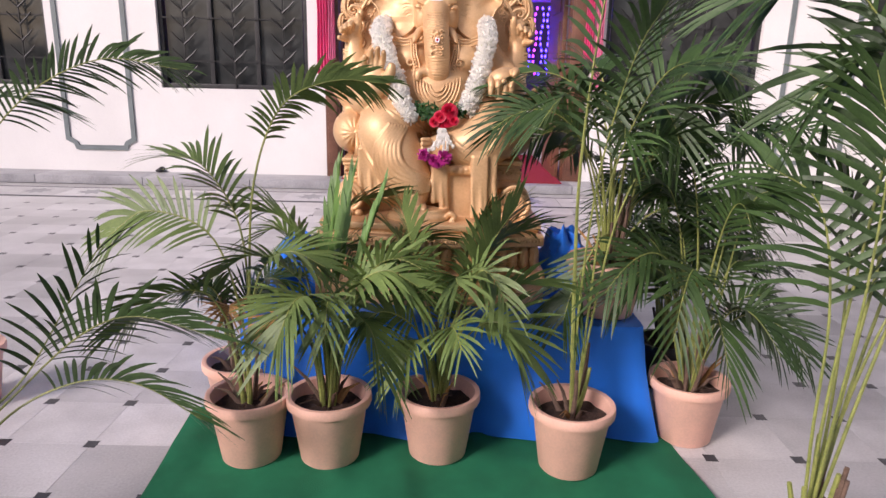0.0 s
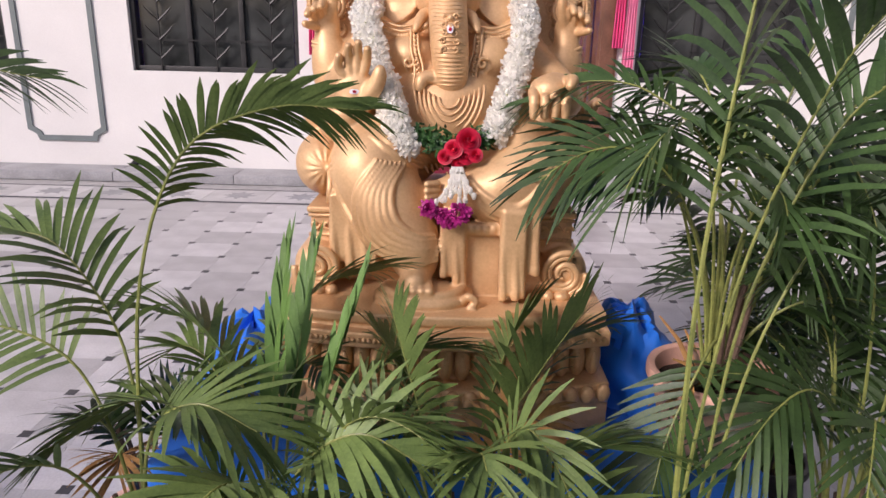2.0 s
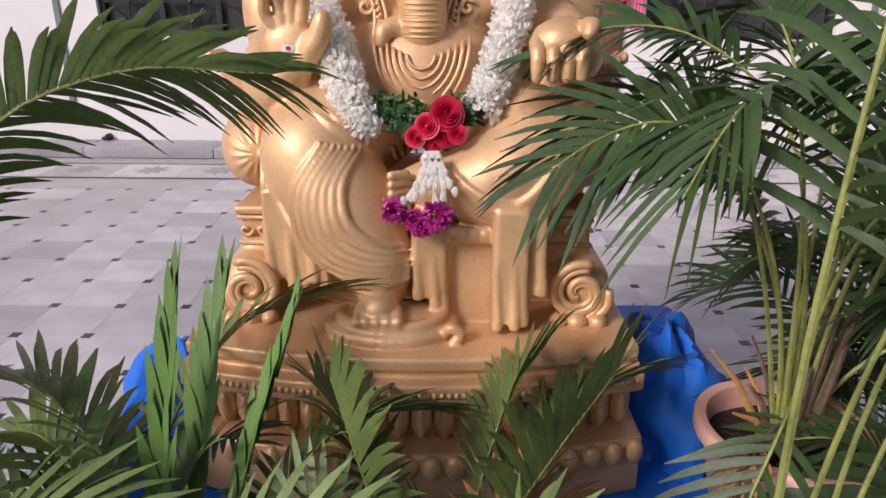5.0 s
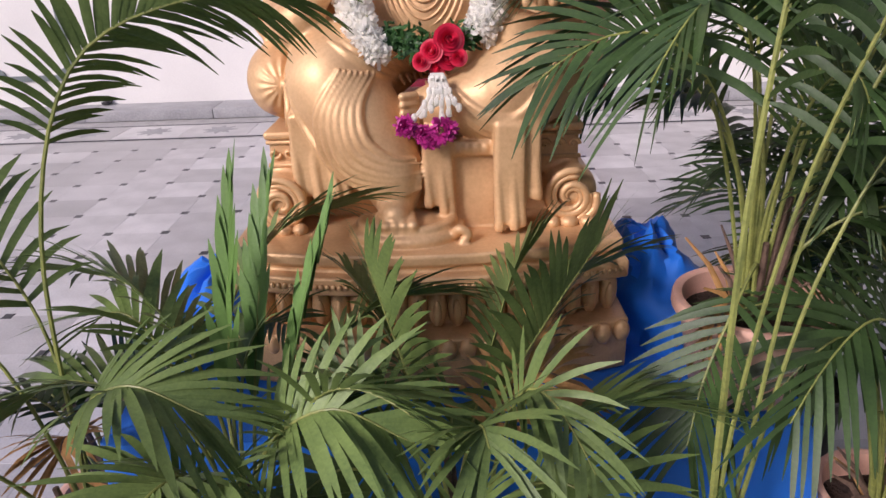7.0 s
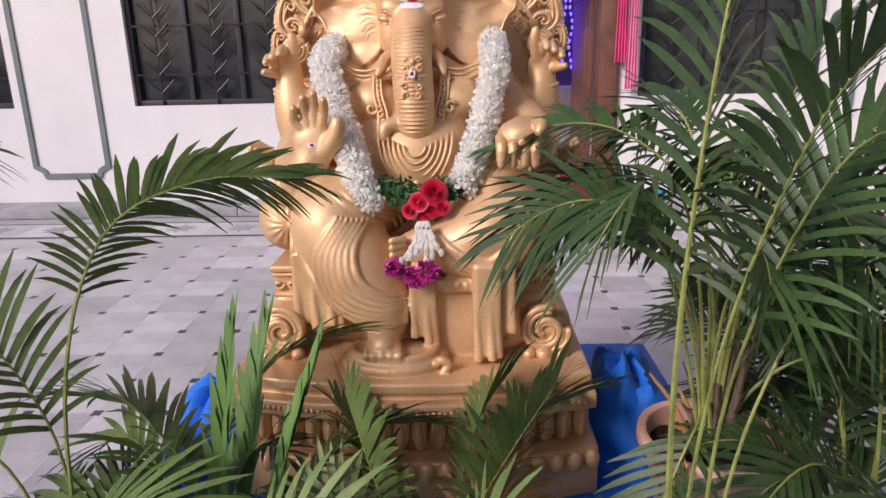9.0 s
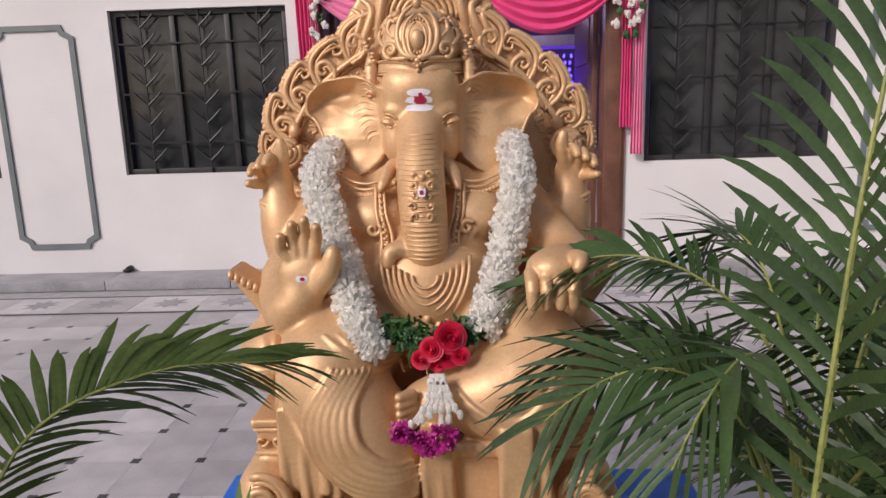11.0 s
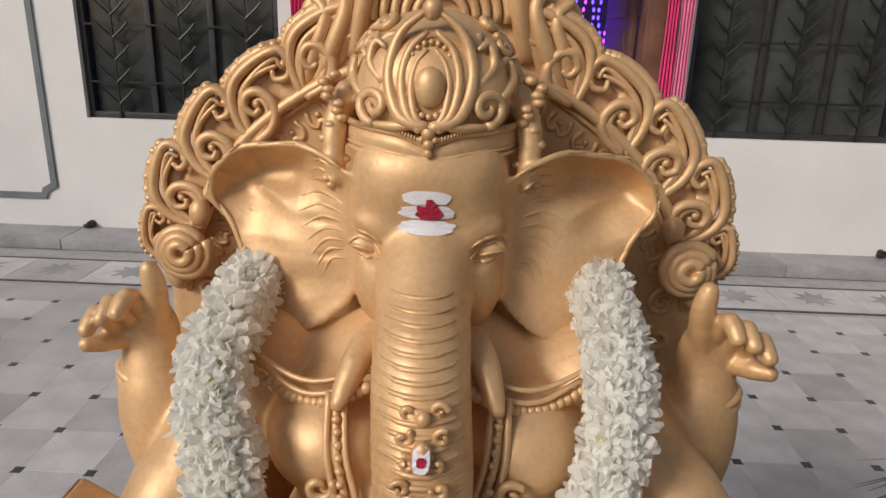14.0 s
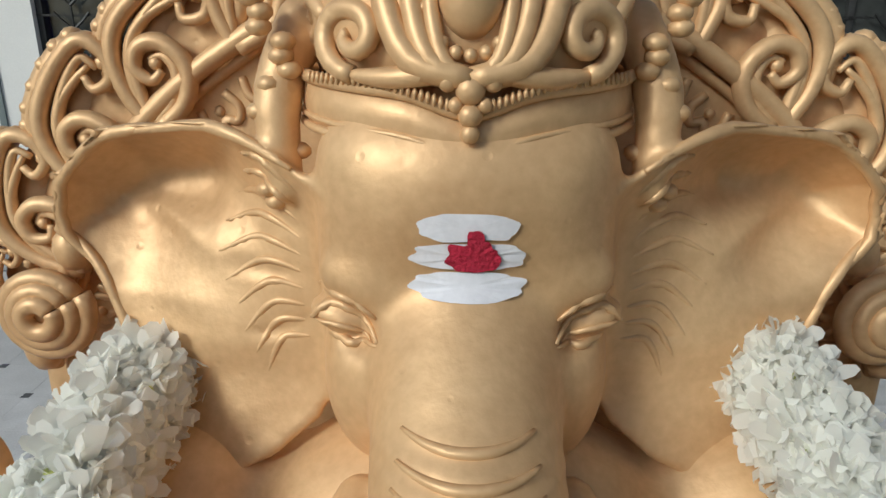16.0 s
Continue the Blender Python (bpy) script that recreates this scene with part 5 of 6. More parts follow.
def rose(c, r, seed, mat):
    s, rng = Shape(), random.Random(seed)
    ax = Vector((rng.uniform(-0.3, 0.3), -1, rng.uniform(-0.1, 0.4))).normalized()
    e1 = ax.orthogonal().normalized()
    e2 = ax.cross(e1)
    for ring in range(5):
        f = 0.22 + 0.78 * ring / 4
        for k in range(3 + ring):
            a0 = k * 2 * math.pi / (3 + ring) + ring * 0.7
            vs, nn = [], 6
            for i in range(nn + 1):
                a = a0 + (i / nn - 0.5) * 2.2 * 2 * math.pi / (3 + ring) * 0.75
                for j in range(4):
                    h = j / 3
                    rad = r * f * (0.45 + 0.55 * h) * (1 + 0.10 * h * h * ring / 4)
                    lift = r * (0.75 * (1 - ring / 7)) * h - r * 0.2 - (r * 0.14 * h * h * ring / 4)
                    edge = math.cos((i / nn - 0.5) * 2.4)
                    vs.append(Vector(c) + (e1 * math.cos(a) + e2 * math.sin(a)) * rad + ax * (lift * (0.55 + 0.45 * edge)))
            s.add(vs, [(i * 4 + j, (i + 1) * 4 + j, (i + 1) * 4 + j + 1, i * 4 + j + 1) for i in range(nn) for j in range(3)])
    s.ball(Vector(c) - ax * r * 0.1, r * 0.4, 0, 8, 6)
    return s


for i, (x, z, r) in enumerate(((0.062, 1.142, 0.029), (0.026, 1.122, 0.022), (0.058, 1.104, 0.020), (0.006, 1.102, 0.018), (0.036, 1.092, 0.018), (0.080, 1.108, 0.017))):
    part("rose", rose((x, 3.180 - 0.006 * (i % 2), z), r, i, ROSE), ROSE, garland, "deep red rose")
rng = random.Random(4)
for i in range(6):
    x = 0.018 + i * 0.009
    e = (x + (i - 3.5) * 0.011, 3.112, 0.99 + 0.012 * (i % 3))
    p = spline([(0.036 + (i - 2.5) * 0.004, 3.155, 1.08), (x, 3.122, 1.04), e], 9)
    s = Shape().tube(p, 0.0045, 6)
    for q in p[1::2]:
        s.ball((q.x + rng.uniform(-0.003, 0.003), q.y - 0.004, q.z), (0.006, 0.005, 0.010), 0, 6, 5)
    part("bud_string", s, PETAL, garland, "string of white tuberose buds")
for i, (x, z, r) in enumerate(((-0.030, 0.985, 0.026), (0.006, 0.968, 0.024), (0.042, 0.976, 0.032), (0.020, 0.955, 0.022))):
    s, rng = Shape(), random.Random(30 + i)
    petals(s, (x, 3.118, z), (0.1, -1, 0.15), r, 60, rng, 0, 0.24)
    petals(s, (x, 3.112, z), (0.1, -1, 0.15), r * 0.6, 24, rng, 0, 0.24)
    if i == 2:
        s.ball((x, 3.105, z), (0.010, 0.008, 0.010), 1, 8, 6)
    part("purple_flower", s, [PURPLE, YELLOW_EYE], garland, "purple aster with green heart" if i == 2 else "magenta aster")

# ---- potted palms ----
def pot_shape(rim, base, h):
    return Shape().lathe([(0.0, 0.0), (base * 0.94, 0.0), (base, 0.006), (rim * 0.88, h * 0.80), (rim * 0.90, h * 0.815), (rim * 0.90, h * 0.835), (rim * 0.985, h * 0.86), (rim, h * 0.885), (rim, h * 0.96), (rim * 0.985, h * 0.995), (rim * 0.93, h), (rim * 0.87, h * 0.985), (rim * 0.84, h * 0.90), (rim * 0.80, h * 0.70)], seg=40)


POT = pot_shape(0.142, 0.098, 0.235).mesh("pot", TERRA)
POT_BIG = pot_shape(0.152, 0.100, 0.21).mesh("pot", TERRA)
POT_BLACK = pot_shape(0.12, 0.095, 0.20).mesh("pot", BLACK_POT)


def soil_shape(r, z, seed):
    s, rng = Shape(), random.Random(seed)
    vs, fs, n = [(0, 0, z + 0.012)], [], 22
    for ring in range(1, 6):
        for i in range(n):
            a = 2 * math.pi * i / n
            q = r * ring / 5
            vs.append((q * math.cos(a), q * math.sin(a), z + rng.uniform(-0.006, 0.010) - 0.004 * ring / 5))
    for i in range(n):
        fs.append((0, 1 + i, 1 + (i + 1) % n))
        for ring in range(4):
            a, b = 1 + ring * n + i, 1 + ring * n + (i + 1) % n
            fs.append((a, a + n, b + n, b))
    s.add(vs, fs)
    return s


def frond(curve, leaf, count, rng, start=0.28, width=0.016, droop=0.35, angle=0.9, stem=0.0045, vee=0.35, twist=0.0):
    """A palm frond: a tapering stalk along a curve, with leaflets in two rows."""
    s = Shape()
    pts = bezier(curve, 26) if len(curve) == 4 else spline(curve, 26)
    s.tube(pts, lambda u: stem * (1 - 0.78 * u), 6, 1)
    n = len(pts) - 1
    for side in (-1, 1):
        count2 = max(5, int(count * 1.02))
        for i in range(count2):
            u = start + (1 - start) * (i + 0.5 + 0.25 * side * 0.5) / count2
            if rng.random() < 0.03:
                continue
            q = min(n - 1, int(u * n))
            f = u * n - q
            p = pts[q].lerp(pts[q + 1], f)
            t = (pts[q + 1] - pts[q]).normalized()
            sd = t.cross(Vector((0, 0, 1)))
            sd = sd.normalized() if sd.length > 0.05 else Vector((1, 0, 0))
            up = sd.cross(t).normalized()
            sd, up = sd * math.cos(twist) + up * math.sin(twist), up * math.cos(twist) - sd * math.sin(twist)
            v = (u - start) / (1 - start)
            L = leaf * 1.22 * (0.55 + 0.75 * math.sin(math.pi * min(1.0, 0.12 + 0.80 * v)) ** 0.8) * 0.8 * rng.uniform(0.88, 1.1)
            ang = angle * (1.15 - 0.75 * v) + rng.uniform(-0.08, 0.08)
            d = (t * math.cos(ang) + sd * (side * math.sin(ang)) + up * vee * (1 - 0.5 * v)).normalized()
            w = width * (0.75 + 0.5 * math.sin(math.pi * min(1, 0.2 + v * 0.8))) * rng.uniform(0.85, 1.15)
            wd = d.cross(up).normalized()
            wd = (wd + up * 0.35 * side).normalized()
            vs, steps = [], 4
            sag = droop * rng.uniform(0.6, 1.5)
            for k in range(steps + 1):
                x = k / steps
                c = p + d * (L * x) - Vector((0, 0, 1)) * (L * sag * x * x)
                ww = wd * (0.5 * w * (0.35 + 1.0 * math.sin(math.pi * min(1, 0.18 + x * 0.82)) ** 0.8) if k < steps else 0.0006)
                fold = up * (w * 0.12 * (1 - x))
                vs += [c - ww, c - fold, c + ww]
            fs = []
            for k in range(steps):
                a = k * 3
                fs += [(a, a + 1, a + 4, a + 3), (a + 1, a + 2, a + 5, a + 4)]
            s.add(vs, fs, 0)
    return s


def palm(name_label, at, mesh, rim, h, fronds, canes, seed, group="potted palms", sheaths=6, leaf_mat=LEAF, grow=1.0):
    """fronds: (points from the soil outwards, leaf length, leaflet pairs, tone)."""
    rng = random.Random(seed)
    p = thing("potted_palm", name_label, "potted plant", at, group)
    part("pot", mesh, None, p)
    part("soil", soil_shape(rim * 0.83, h * 0.80, seed), SOIL, p)
    z0 = h * 0.78
    for k in range(canes):
        a, r = rng.uniform(0, 6.28), rng.uniform(0.005, 0.035)
        hh = rng.uniform(0.14, 0.30)
        b = Vector((r * math.cos(a), r * math.sin(a), z0))
        tip = b + Vector((math.cos(a) * 0.035, math.sin(a) * 0.035, hh))
        part("cane", Shape().tube(spline([b, b.lerp(tip, 0.5) + Vector((0.005, 0, 0)), tip], 8), lambda u: 0.0095 - 0.004 * u, 7), STEM if k % 2 else SHEATH, p)
    for k in range(sheaths):
        a, r = rng.uniform(0, 6.28), rng.uniform(0.01, 0.04)
        b = Vector((r * math.cos(a), r * math.sin(a), z0))
        L = rng.uniform(0.08, 0.17)
        tip = b + Vector((math.cos(a) * L * 0.7, math.sin(a) * L * 0.7, L * rng.uniform(0.3, 1.0)))
        part("sheath", Shape().tube([b, b.lerp(tip, 0.5) + Vector((0, 0, 0.02)), tip], lambda u: 0.009 * (1 - 0.75 * u), 6, flat=0.35), SHEATH if k % 3 else DRY, p, "dry brown sheath")
    for curve, leaf, count, tone, *tw in fronds:
        mats = {"g": [leaf_mat, STEM], "y": [LEAF_PALE, STEM], "d": [DRY, SHEATH]}[tone]
        pts = [Vector((q[0], q[1], z0 + (q[2] - z0) * grow)) for q in curve]
        lb = {"d": "dry yellow-brown frond", "y": "pale young frond"}.get(tone, "")
        part("frond", frond(pts, leaf, count, rng, start=tw[1] if len(tw) > 1 else 0.46 if len(pts) < 5 else 0.50, width=(0.0050 + leaf * 0.022) * (1.7 if tone == "y" else 1.0), stem=tw[2] if len(tw) > 2 else 0.0050, droop=0.28 if tone != "y" else 0.05, vee=0.3 if tone != "y" else 0.12, angle=0.95 if tone != "y" else 0.17, twist=tw[0] if tw else rng.uniform(-0.8, 0.8)), mats, p, lb)
    return p


def spray(n, reach, rise, leaf, seed, z0=0.19, a0=0.0, a1=6.283, arch=0.25, pairs=16, yellow=0.1):
    """Fronds that leave the pot all round and arch over."""
    rng = random.Random(seed)
    out = []
    for i in range(n):
        a = a0 + (a1 - a0) * (i + rng.uniform(0.2, 0.8)) / n
        R, H = reach * rng.uniform(0.65, 1.15), rise * rng.uniform(0.7, 1.15)
        c, s = math.cos(a), math.sin(a)
        k = rng.uniform(-0.05, 0.05)
        out.append(([(0.02 * c, 0.02 * s, z0), (0.06 * c + k, 0.06 * s, z0 + H * 0.55), (R * 0.40 * c, R * 0.40 * s + k, z0 + H * (1.0 + arch * 0.4)), (R * c, R * s, z0 + H * (1.0 - arch * rng.uniform(0.3, 1.3)))], leaf * rng.uniform(0.85, 1.15), pairs, "d" if rng.random() < yellow * 0.5 else "g"))
    return out


A = (0.035, 2.67, 0.008)
fa = [([(0, 0, 0.19), (0.02, 0.0, 0.6), (0.045, 0.02, 0.93), (0.13, 0.05, 1.16), (0.28, 0.09, 1.24), (0.44, 0.14, 1.235)], 0.108, 38, "g", 1.0),
      ([(0, 0, 0.19), (-0.01, 0.0, 0.50), (-0.10, 0.02, 0.76), (-0.30, 0.04, 0.83), (-0.44, 0.05, 0.74)], 0.15, 24, "g", 0.9),
      ([(0, 0, 0.19), (0.01, 0.02, 0.55), (-0.02, 0.05, 0.80), (-0.13, 0.08, 0.97), (-0.24, 0.1, 1.0)], 0.17, 20, "g"),
      ([(0, 0, 0.19), (0.02, -0.02, 0.45), (0.07, -0.05, 0.66), (0.17, -0.08, 0.74), (0.28, -0.1, 0.70)], 0.16, 20, "g"),
      ([(0, 0, 0.19), (-0.02, -0.03, 0.42), (-0.09, -0.08, 0.60), (-0.22, -0.13, 0.60), (-0.33, -0.16, 0.50)], 0.15, 18, "g")]
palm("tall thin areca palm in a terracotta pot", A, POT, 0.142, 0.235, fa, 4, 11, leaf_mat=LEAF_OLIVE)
Bp = (0.30, 2.675, 0.008)
fb = [([(0, 0, 0.19), (-0.02, 0.04, 0.42), (-0.025, 0.09, 0.62), (0.02, 0.15, 0.88)], 0.13, 8, "y", 0.1, 0.50),
      ([(0, 0, 0.19), (0.0, 0.06, 0.42), (0.02, 0.12, 0.62), (0.055, 0.23, 0.85)], 0.12, 8, "y", 0.1, 0.52),
      ([(0, 0, 0.19), (0.03, 0.05, 0.42), (0.08, 0.10, 0.60), (0.17, 0.17, 0.83)], 0.11, 7, "y", 0.1, 0.55),
      ([(0, 0, 0.19), (0.05, 0.05, 0.40), (0.13, 0.13, 0.57), (0.24, 0.20, 0.66), (0.35, 0.24, 0.66)], 0.15, 20, "g", 0.5),
      ([(0, 0, 0.19), (-0.03, 0.08, 0.45), (-0.05, 0.20, 0.63), (0.04, 0.33, 0.75), (0.18, 0.42, 0.77)], 0.15, 24, "g", 0.5),
      ([(0, 0, 0.19), (-0.02, 0, 0.42), (-0.08, 0.0, 0.58), (-0.22, -0.02, 0.66), (-0.34, -0.03, 0.60)], 0.17, 20, "g"),
      ([(0, 0, 0.19), (0.02, -0.02, 0.40), (0.08, -0.05, 0.56), (0.19, -0.08, 0.64), (0.30, -0.1, 0.60)], 0.17, 20, "g"),
      ([(0, 0, 0.19), (0.0, -0.03, 0.40), (-0.02, -0.10, 0.55), (-0.06, -0.20, 0.58), (-0.10, -0.28, 0.48)], 0.17, 20, "g"),
      ([(0, 0, 0.19), (-0.01, 0.03, 0.42), (-0.06, 0.08, 0.62), (-0.16, 0.12, 0.74), (-0.25, 0.14, 0.76)], 0.17, 20, "g"),
      ([(0, 0, 0.19), (0.03, -0.02, 0.36), (0.10, -0.10, 0.50), (0.16, -0.18, 0.50), (0.2, -0.24, 0.40)], 0.15, 18, "g"),
      ([(0, 0, 0.19), (-0.03, -0.02, 0.34), (-0.08, -0.08, 0.48), (-0.14, -0.12, 0.50), (-0.19, -0.14, 0.44)], 0.10, 10, "d")]
fb += spray(6, 0.32, 0.52, 0.14, 45, arch=0.28)
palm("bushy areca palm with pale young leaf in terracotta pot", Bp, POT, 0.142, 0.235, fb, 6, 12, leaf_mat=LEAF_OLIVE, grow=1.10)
Cp = (0.665, 2.715, 0.008)
fc = [([(0, 0, 0.19), (-0.01, 0, 0.36), (-0.05, 0.02, 0.52), (-0.10, 0.04, 0.68), (-0.13, 0.05, 0.78)], 0.14, 20, "g", -0.9),
      ([(0, 0, 0.19), (0.03, 0, 0.38), (0.08, 0.02, 0.54), (0.16, 0.03, 0.68), (0.24, 0.05, 0.79)], 0.17, 24, "g", 0.9),
      ([(0, 0, 0.19), (0.04, -0.02, 0.36), (0.12, -0.04, 0.50), (0.24, -0.06, 0.58), (0.33, -0.06, 0.58)], 0.17, 20, "g"),
      ([(0, 0, 0.19), (-0.03, -0.02, 0.34), (-0.09, -0.05, 0.45), (-0.18, -0.08, 0.50), (-0.26, -0.1, 0.46)], 0.13, 18, "g"),
      ([(0, 0, 0.19), (0.04, -0.03, 0.34), (0.12, -0.08, 0.46), (0.20, -0.12, 0.48), (0.27, -0.14, 0.38)], 0.17, 20, "g"),
      ([(0, 0, 0.19), (-0.03, -0.04, 0.32), (-0.06, -0.10, 0.42), (-0.09, -0.16, 0.42), (-0.12, -0.2, 0.36)], 0.12, 16, "g"),
      ([(0, 0, 0.19), (0.0, -0.03, 0.36), (0.02, -0.08, 0.52), (0.04, -0.15, 0.62), (0.05, -0.2, 0.62)], 0.14, 18, "g")]
fc += [([(0, 0, 0.19), (0.03, 0.03, 0.38), (0.10, 0.11, 0.55), (0.21, 0.19, 0.66), (0.33, 0.24, 0.69)], 0.16, 22, "g", 0.6),
       ([(0, 0, 0.19), (-0.03, 0.04, 0.38), (-0.08, 0.11, 0.53), (-0.14, 0.18, 0.64), (-0.19, 0.23, 0.68)], 0.14, 20, "g", -0.6),
       ([(0, 0, 0.19), (0.02, 0.05, 0.40), (0.07, 0.12, 0.56), (0.12, 0.19, 0.68), (0.18, 0.24, 0.74)], 0.14, 20, "g", 0.8)]
fc += spray(6, 0.27, 0.48, 0.13, 47, arch=0.28)
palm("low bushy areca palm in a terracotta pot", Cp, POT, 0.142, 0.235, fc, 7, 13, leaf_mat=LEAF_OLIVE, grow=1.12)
Dp = (1.105, 2.645, 0.008)
fd = [([(0, 0, 0.19), (-0.02, 0, 0.6), (-0.03, 0.0, 1.0), (0.0, 0.02, 1.40), (0.05, 0.05, 1.70)], 0.20, 20, "g", 0.4, 0.55, 0.0078),
      ([(0.01, 0, 0.19), (0.03, 0, 0.55), (0.06, 0.0, 0.95), (0.20, 0.02, 1.28), (0.40, 0.04, 1.32)], 0.17, 24, "g", -0.5, 0.55),
      ([(0.01, 0, 0.19), (0.04, 0, 0.50), (0.10, 0.02, 0.85), (0.22, 0.05, 1.08), (0.38, 0.08, 1.08)], 0.15, 22, "g", 0.5, 0.58),
      ([(0, 0, 0.19), (0.0, 0, 0.6), (0.02, -0.04, 1.0), (0.07, -0.12, 1.32), (0.12, -0.2, 1.46)], 0.16, 18, "g", 0.0, 0.6)]
palm("tall slender areca palm in a terracotta pot", Dp, POT, 0.142, 0.235, fd, 3, 14)
Ep = (1.272, 2.985, PZ + 0.006)
fe = spray(12, 0.46, 0.70, 0.155, 41, arch=0.30, pairs=20, yellow=0) + spray(6, 0.44, 0.36, 0.14, 43, arch=0.45, pairs=18, a0=-0.3, a1=1.9, yellow=0) + [
    ([(0, 0, 0.2), (0.02, 0, 0.5), (0.05, 0, 0.75), (0.13, 0.02, 0.98), (0.25, 0.04, 1.08)], 0.22, 22, "g"),
    ([(0, 0, 0.2), (0.0, 0.03, 0.45), (-0.04, 0.10, 0.70), (-0.17, 0.17, 0.83), (-0.31, 0.21, 0.85), (-0.44, 0.22, 0.80)], 0.118, 28, "g", 0.35),
    ([(0, 0, 0.2), (-0.02, -0.04, 0.30), (-0.08, -0.12, 0.28), (-0.16, -0.2, 0.16), (-0.2, -0.26, 0.06)], 0.15, 16, "g"),
    ([(0, 0, 0.2), (-0.05, -0.06, 0.27), (-0.11, -0.11, 0.25), (-0.15, -0.15, 0.17)], 0.06, 5, "d")]
palm("large bushy areca palm in a terracotta pot on the cloth", Ep, POT_BIG, 0.152, 0.21, fe, 7, 15, sheaths=14)
Fp = (1.57, 2.87, 0.001)
palm("dense areca palm in a terracotta pot on the floor", Fp, POT, 0.142, 0.235, spray(14, 0.42, 0.58, 0.145, 52, arch=0.4, pairs=18, yellow=0) + spray(6, 0.30, 0.92, 0.15, 53, arch=0.2, pairs=20, yellow=0), 11, 16, sheaths=12)
Gp = (-0.07, 2.94, 0.008)
palm("small sparse areca palm in a terracotta pot", Gp, POT, 0.142, 0.235, spray(6, 0.24, 0.36, 0.12, 61, pairs=14), 5, 17)
Hp = (1.62, 3.32, 0.001)
palm("shaded areca palm in a black nursery pot", Hp, POT_BLACK, 0.12, 0.20, spray(9, 0.40, 0.72, 0.16, 71, z0=0.15, pairs=18, yellow=0) + spray(7, 0.50, 1.12, 0.17, 73, z0=0.15, pairs=22, arch=0.2, yellow=0), 8, 18)
Kp = (-1.15, 3.0, 0.001)
fk = [([(0, 0, 0.19), (0.05, 0.0, 0.6), (0.16, 0.02, 0.95), (0.36, 0.04, 1.18), (0.62, 0.05, 1.30), (0.88, 0.06, 1.27)], 0.135, 34, "g", 1.0),
      ([(0, 0, 0.19), (0.0, 0.05, 0.6), (0.05, 0.1, 0.95), (0.16, 0.16, 1.15), (0.32, 0.2, 1.12)], 0.2, 24, "g"),
      ([(0, 0, 0.19), (-0.05, 0.0, 0.5), (-0.12, 0.02, 0.84), (-0.24, 0.03, 1.0)], 0.2, 20, "g")]
palm("tall arching areca palm in a terracotta pot", Kp, POT, 0.142, 0.235, fk, 4, 21)
Ip = (-0.62, 1.98, 0.001)
fi = [([(0, 0, 0.19), (0.03, 0.20, 0.28), (0.10, 0.37, 0.38), (0.30, 0.38, 0.56), (0.47, 0.37, 0.62), (0.70, 0.36, 0.56)], 0.17, 26, "g", 0.9),
      ([(0, 0, 0.19), (0.05, 0.20, 0.27), (0.12, 0.35, 0.35), (0.30, 0.36, 0.43), (0.46, 0.36, 0.42), (0.62, 0.36, 0.32)], 0.16, 24, "g", 0.8),
      ([(0, 0, 0.19), (0.04, 0.20, 0.32), (0.12, 0.37, 0.42), (0.24, 0.38, 0.60), (0.38, 0.38, 0.82)], 0.16, 12, "g", 0.6),
      ([(0, 0, 0.19), (-0.05, 0.1, 0.4), (-0.10, 0.2, 0.6), (-0.2, 0.25, 0.65)], 0.2, 20, "g")]
palm("low arching areca palm in a terracotta pot", Ip, POT, 0.142, 0.235, fi, 4, 19)
Jp = (1.53, 2.0, 0.001)
fj = [([(0, 0, 0.19), (-0.02, 0, 0.5), (-0.03, 0.0, 0.80), (-0.06, 0.05, 1.02), (-0.16, 0.1, 1.10)], 0.2, 16, "g"),
      ([(0, 0, 0.19), (0.0, 0, 0.6), (0.02, 0, 1.0), (0.06, 0.02, 1.40), (0.16, 0.04, 1.66)], 0.24, 22, "g"),
      ([(0, 0, 0.19), (0.03, 0, 0.5), (0.10, 0.0, 0.8), (0.22, 0, 1.0), (0.36, 0.0, 1.02)], 0.22, 20, "g"),
      ([(0, 0, 0.19), (0.0, -0.03, 0.5), (0.0, -0.06, 0.85), (-0.02, -0.08, 1.15), (-0.07, -0.08, 1.30)], 0.2, 18, "g"),
      ([(0, 0, 0.19), (0.03, 0.03, 0.5), (0.05, 0.08, 0.80), (0.04, 0.12, 1.02), (-0.02, 0.2, 1.12)], 0.2, 18, "g"),
      ([(0, 0, 0.19), (0.03, 0.0, 0.6), (0.07, 0.02, 1.05), (0.03, 0.06, 1.36), (-0.10, 0.10, 1.49), (-0.22, 0.12, 1.44)], 0.20, 24, "g", 0.6),
      ([(0, 0, 0.19), (0.06, 0.0, 0.55), (0.14, 0.02, 0.95), (0.13, 0.05, 1.22), (0.03, 0.08, 1.34), (-0.09, 0.1, 1.24)], 0.20, 22, "g", 0.5),
      ([(0, 0, 0.19), (0.08, 0.05, 0.6), (0.18, 0.10, 1.05), (0.20, 0.16, 1.38), (0.10, 0.22, 1.56), (-0.04, 0.26, 1.58)], 0.22, 24, "g", 0.7)]
palm("tall areca palm with many canes in a terracotta pot", Jp, POT, 0.142, 0.235, fj, 9, 20)

# ---- floor tiles, last ----
TX, TY, DX, DY = -0.85, 5.12, 0.3085, 0.30
floor = bpy.data.objects["floor"]


def tile_shape(cut=0.030):
    hx, hy, c = DX / 2 - 0.0004, DY / 2 - 0.0004, cut
    ring = [(hx - c, -hy), (hx, -hy + c), (hx, hy - c), (hx - c, hy), (-hx + c, hy), (-hx, hy - c), (-hx, -hy + c), (-hx + c, -hy)]
    return ring


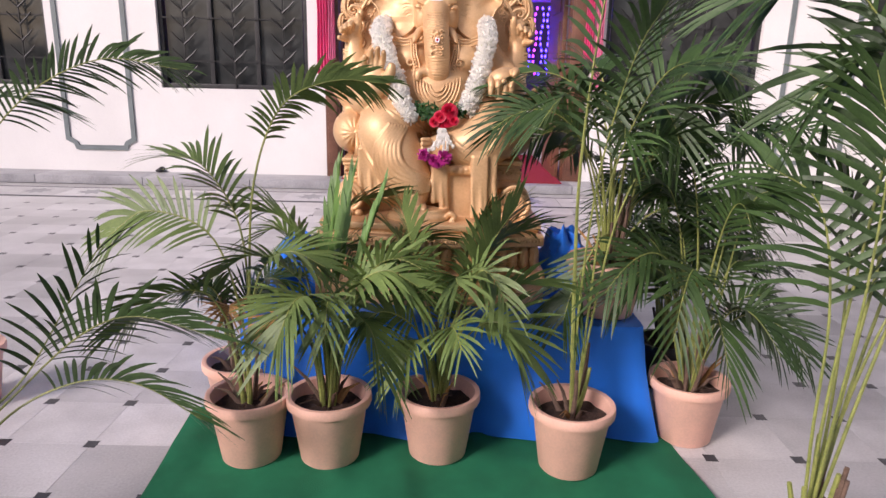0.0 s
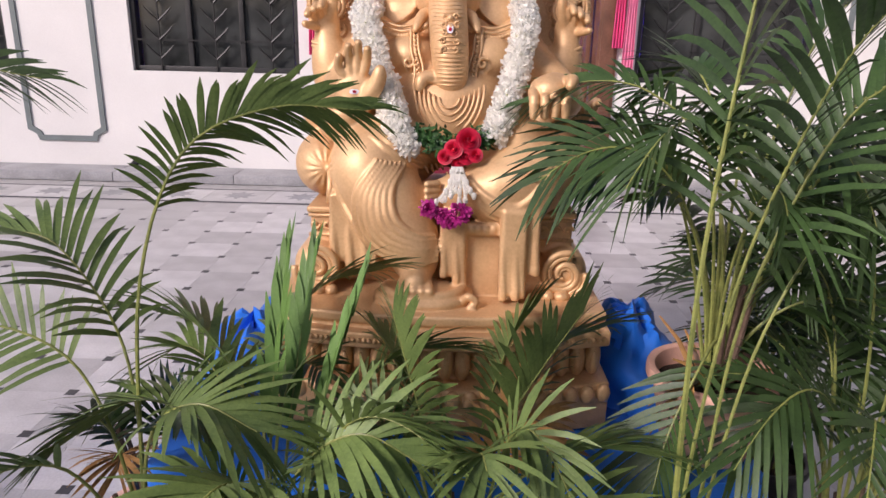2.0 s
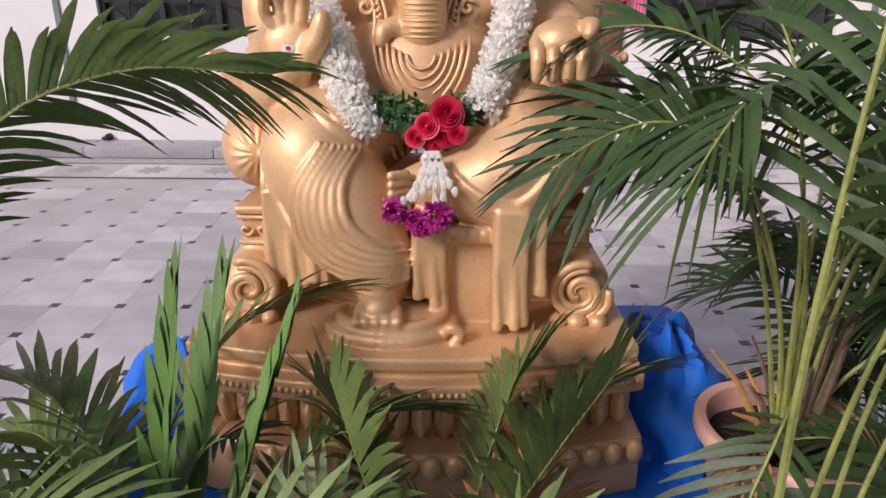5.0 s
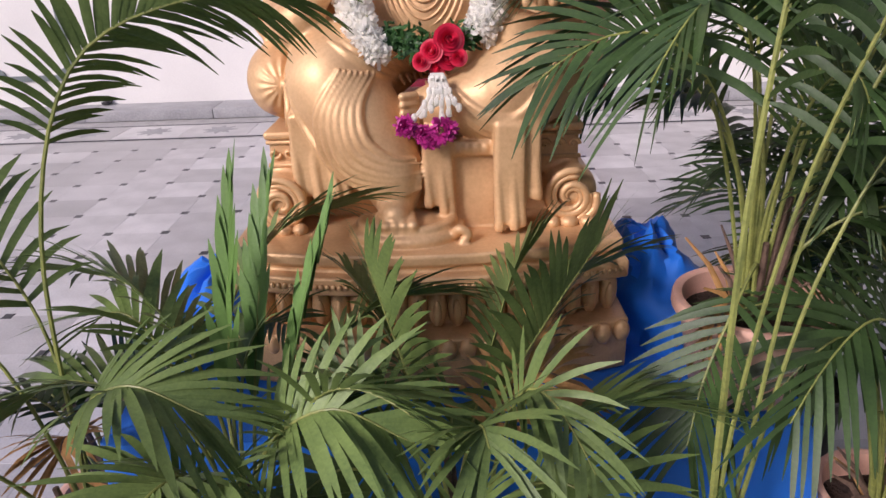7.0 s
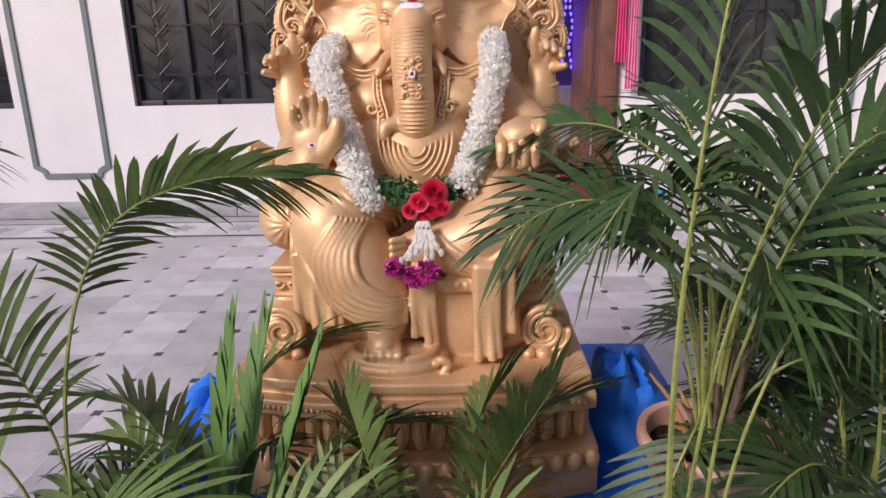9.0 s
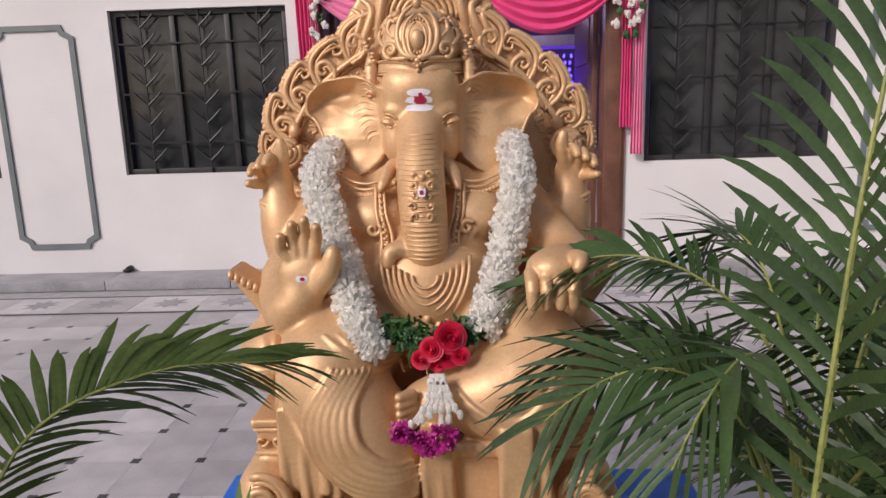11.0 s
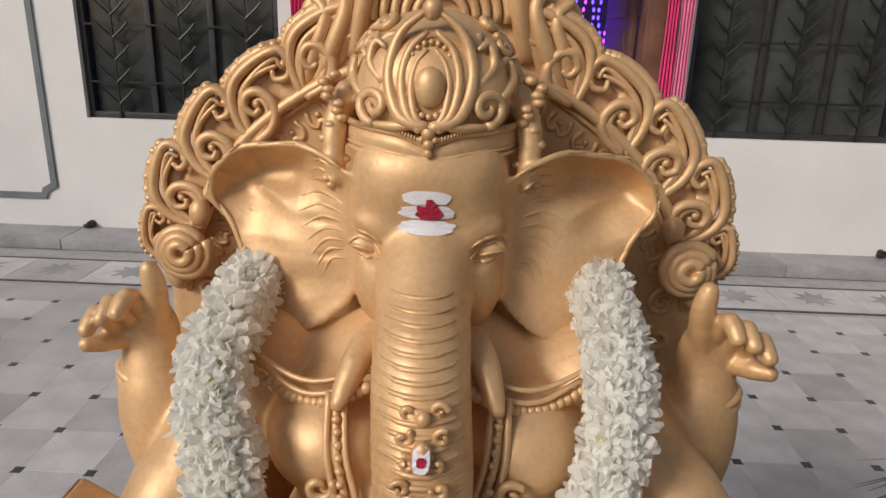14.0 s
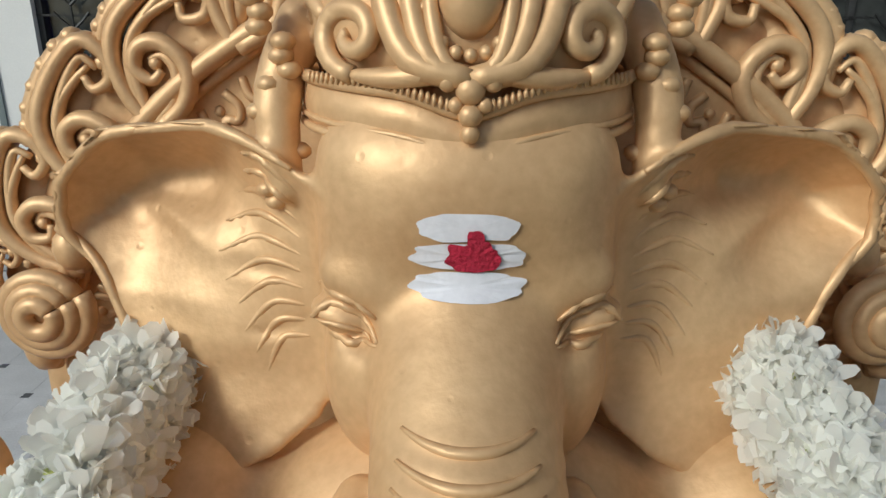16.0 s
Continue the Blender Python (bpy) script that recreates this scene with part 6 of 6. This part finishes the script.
def tile_solid(s, x, y, ring, top, mat=0):
    n = len(ring)
    vs = [(x + a * 0.9975, y + b * 0.9975, top) for a, b in ring] + [(x + a, y + b, top - 0.0004) for a, b in ring] + [(x + a, y + b, -0.006) for a, b in ring]
    fs = [tuple(range(n))]
    for r in (0, 1):
        fs += [((r + 1) * n + i, (r + 1) * n + (i + 1) % n, r * n + (i + 1) % n, r * n + i) for i in range(n)]
    s.add(vs, fs, mat)


dot = [(0.031, 0), (0.014, 0.014), (0, 0.031), (-0.014, 0.014), (-0.031, 0), (-0.014, -0.014), (0, -0.031), (0.014, -0.014)]
dot = [(a * math.cos(0.78) - b * math.sin(0.78), a * math.sin(0.78) + b * math.cos(0.78)) for a, b in dot]
one = Shape()
tile_solid(one, 0, 0, tile_shape(0.022), 0.0)
tile_mesh = one.mesh("tile", TILE, False)
one = Shape()
tile_solid(one, 0, 0, dot, 0.0012)
dot_mesh = one.mesh("inlay", INLAY, False)
rest, rest_dots, count = Shape(), Shape(), 0
for j in range(-34, 8):
    for i in range(-22, 33):
        x, y = TX + i * DX, TY + j * DY
        if y > 7.18 or y < FRONT + 0.1 or x > 7.0 or x < -7.4:
            continue
        near = (-1.75 < x < 0.35 or 1.25 < x < 3.3) and 2.6 < y < 7.0
        hidden = -0.1 < x < 1.4 and 2.95 < y < 3.9
        if near and not hidden and count < 300:
            count += 1
            for nm, me, px, py in (("tile", tile_mesh, x + DX / 2, y + DY / 2), ("inlay", dot_mesh, x, y)):
                ob = new(nm, me)
                ob.location = (px, py, 0)
                ob.parent = floor
        else:
            tile_solid(rest, x + DX / 2, y + DY / 2, tile_shape(0.022), 0.0)
            tile_solid(rest_dots, x, y, dot, 0.0012)
ob = part("tiles", rest, TILES_FAR, floor, smooth=False)
tagged(ob, kind="stuff")
ob = part("inlays", rest_dots, INLAY, floor, smooth=False)
tagged(ob, kind="stuff")
# border along the plinth: dark lines, squares with stars
for y in (7.29, 7.80):
    part("border_line", Shape().box(-7.5, 7.2, y - 0.012, y + 0.012, -0.006, 0.0015), INLAY, floor)
k = -12
while k < 12:
    x = 0.43 + k * 0.575
    s = Shape()
    tile_solid(s, x, 7.545, [(-0.285, -0.24), (0.285, -0.24), (0.285, 0.24), (-0.285, 0.24)], 0.0)
    part("border_tile", s, TILE, floor, smooth=False)
    s = Shape()
    ring = []
    for i in range(16):
        a, r = math.pi * i / 8, 0.155 if i % 2 == 0 else 0.085
        ring.append((r * math.cos(a), r * math.sin(a)))
    tile_solid(s, x, 7.56, ring, 0.0015)
    part("border_star", s, LEDGE, floor, smooth=False)
    k += 1
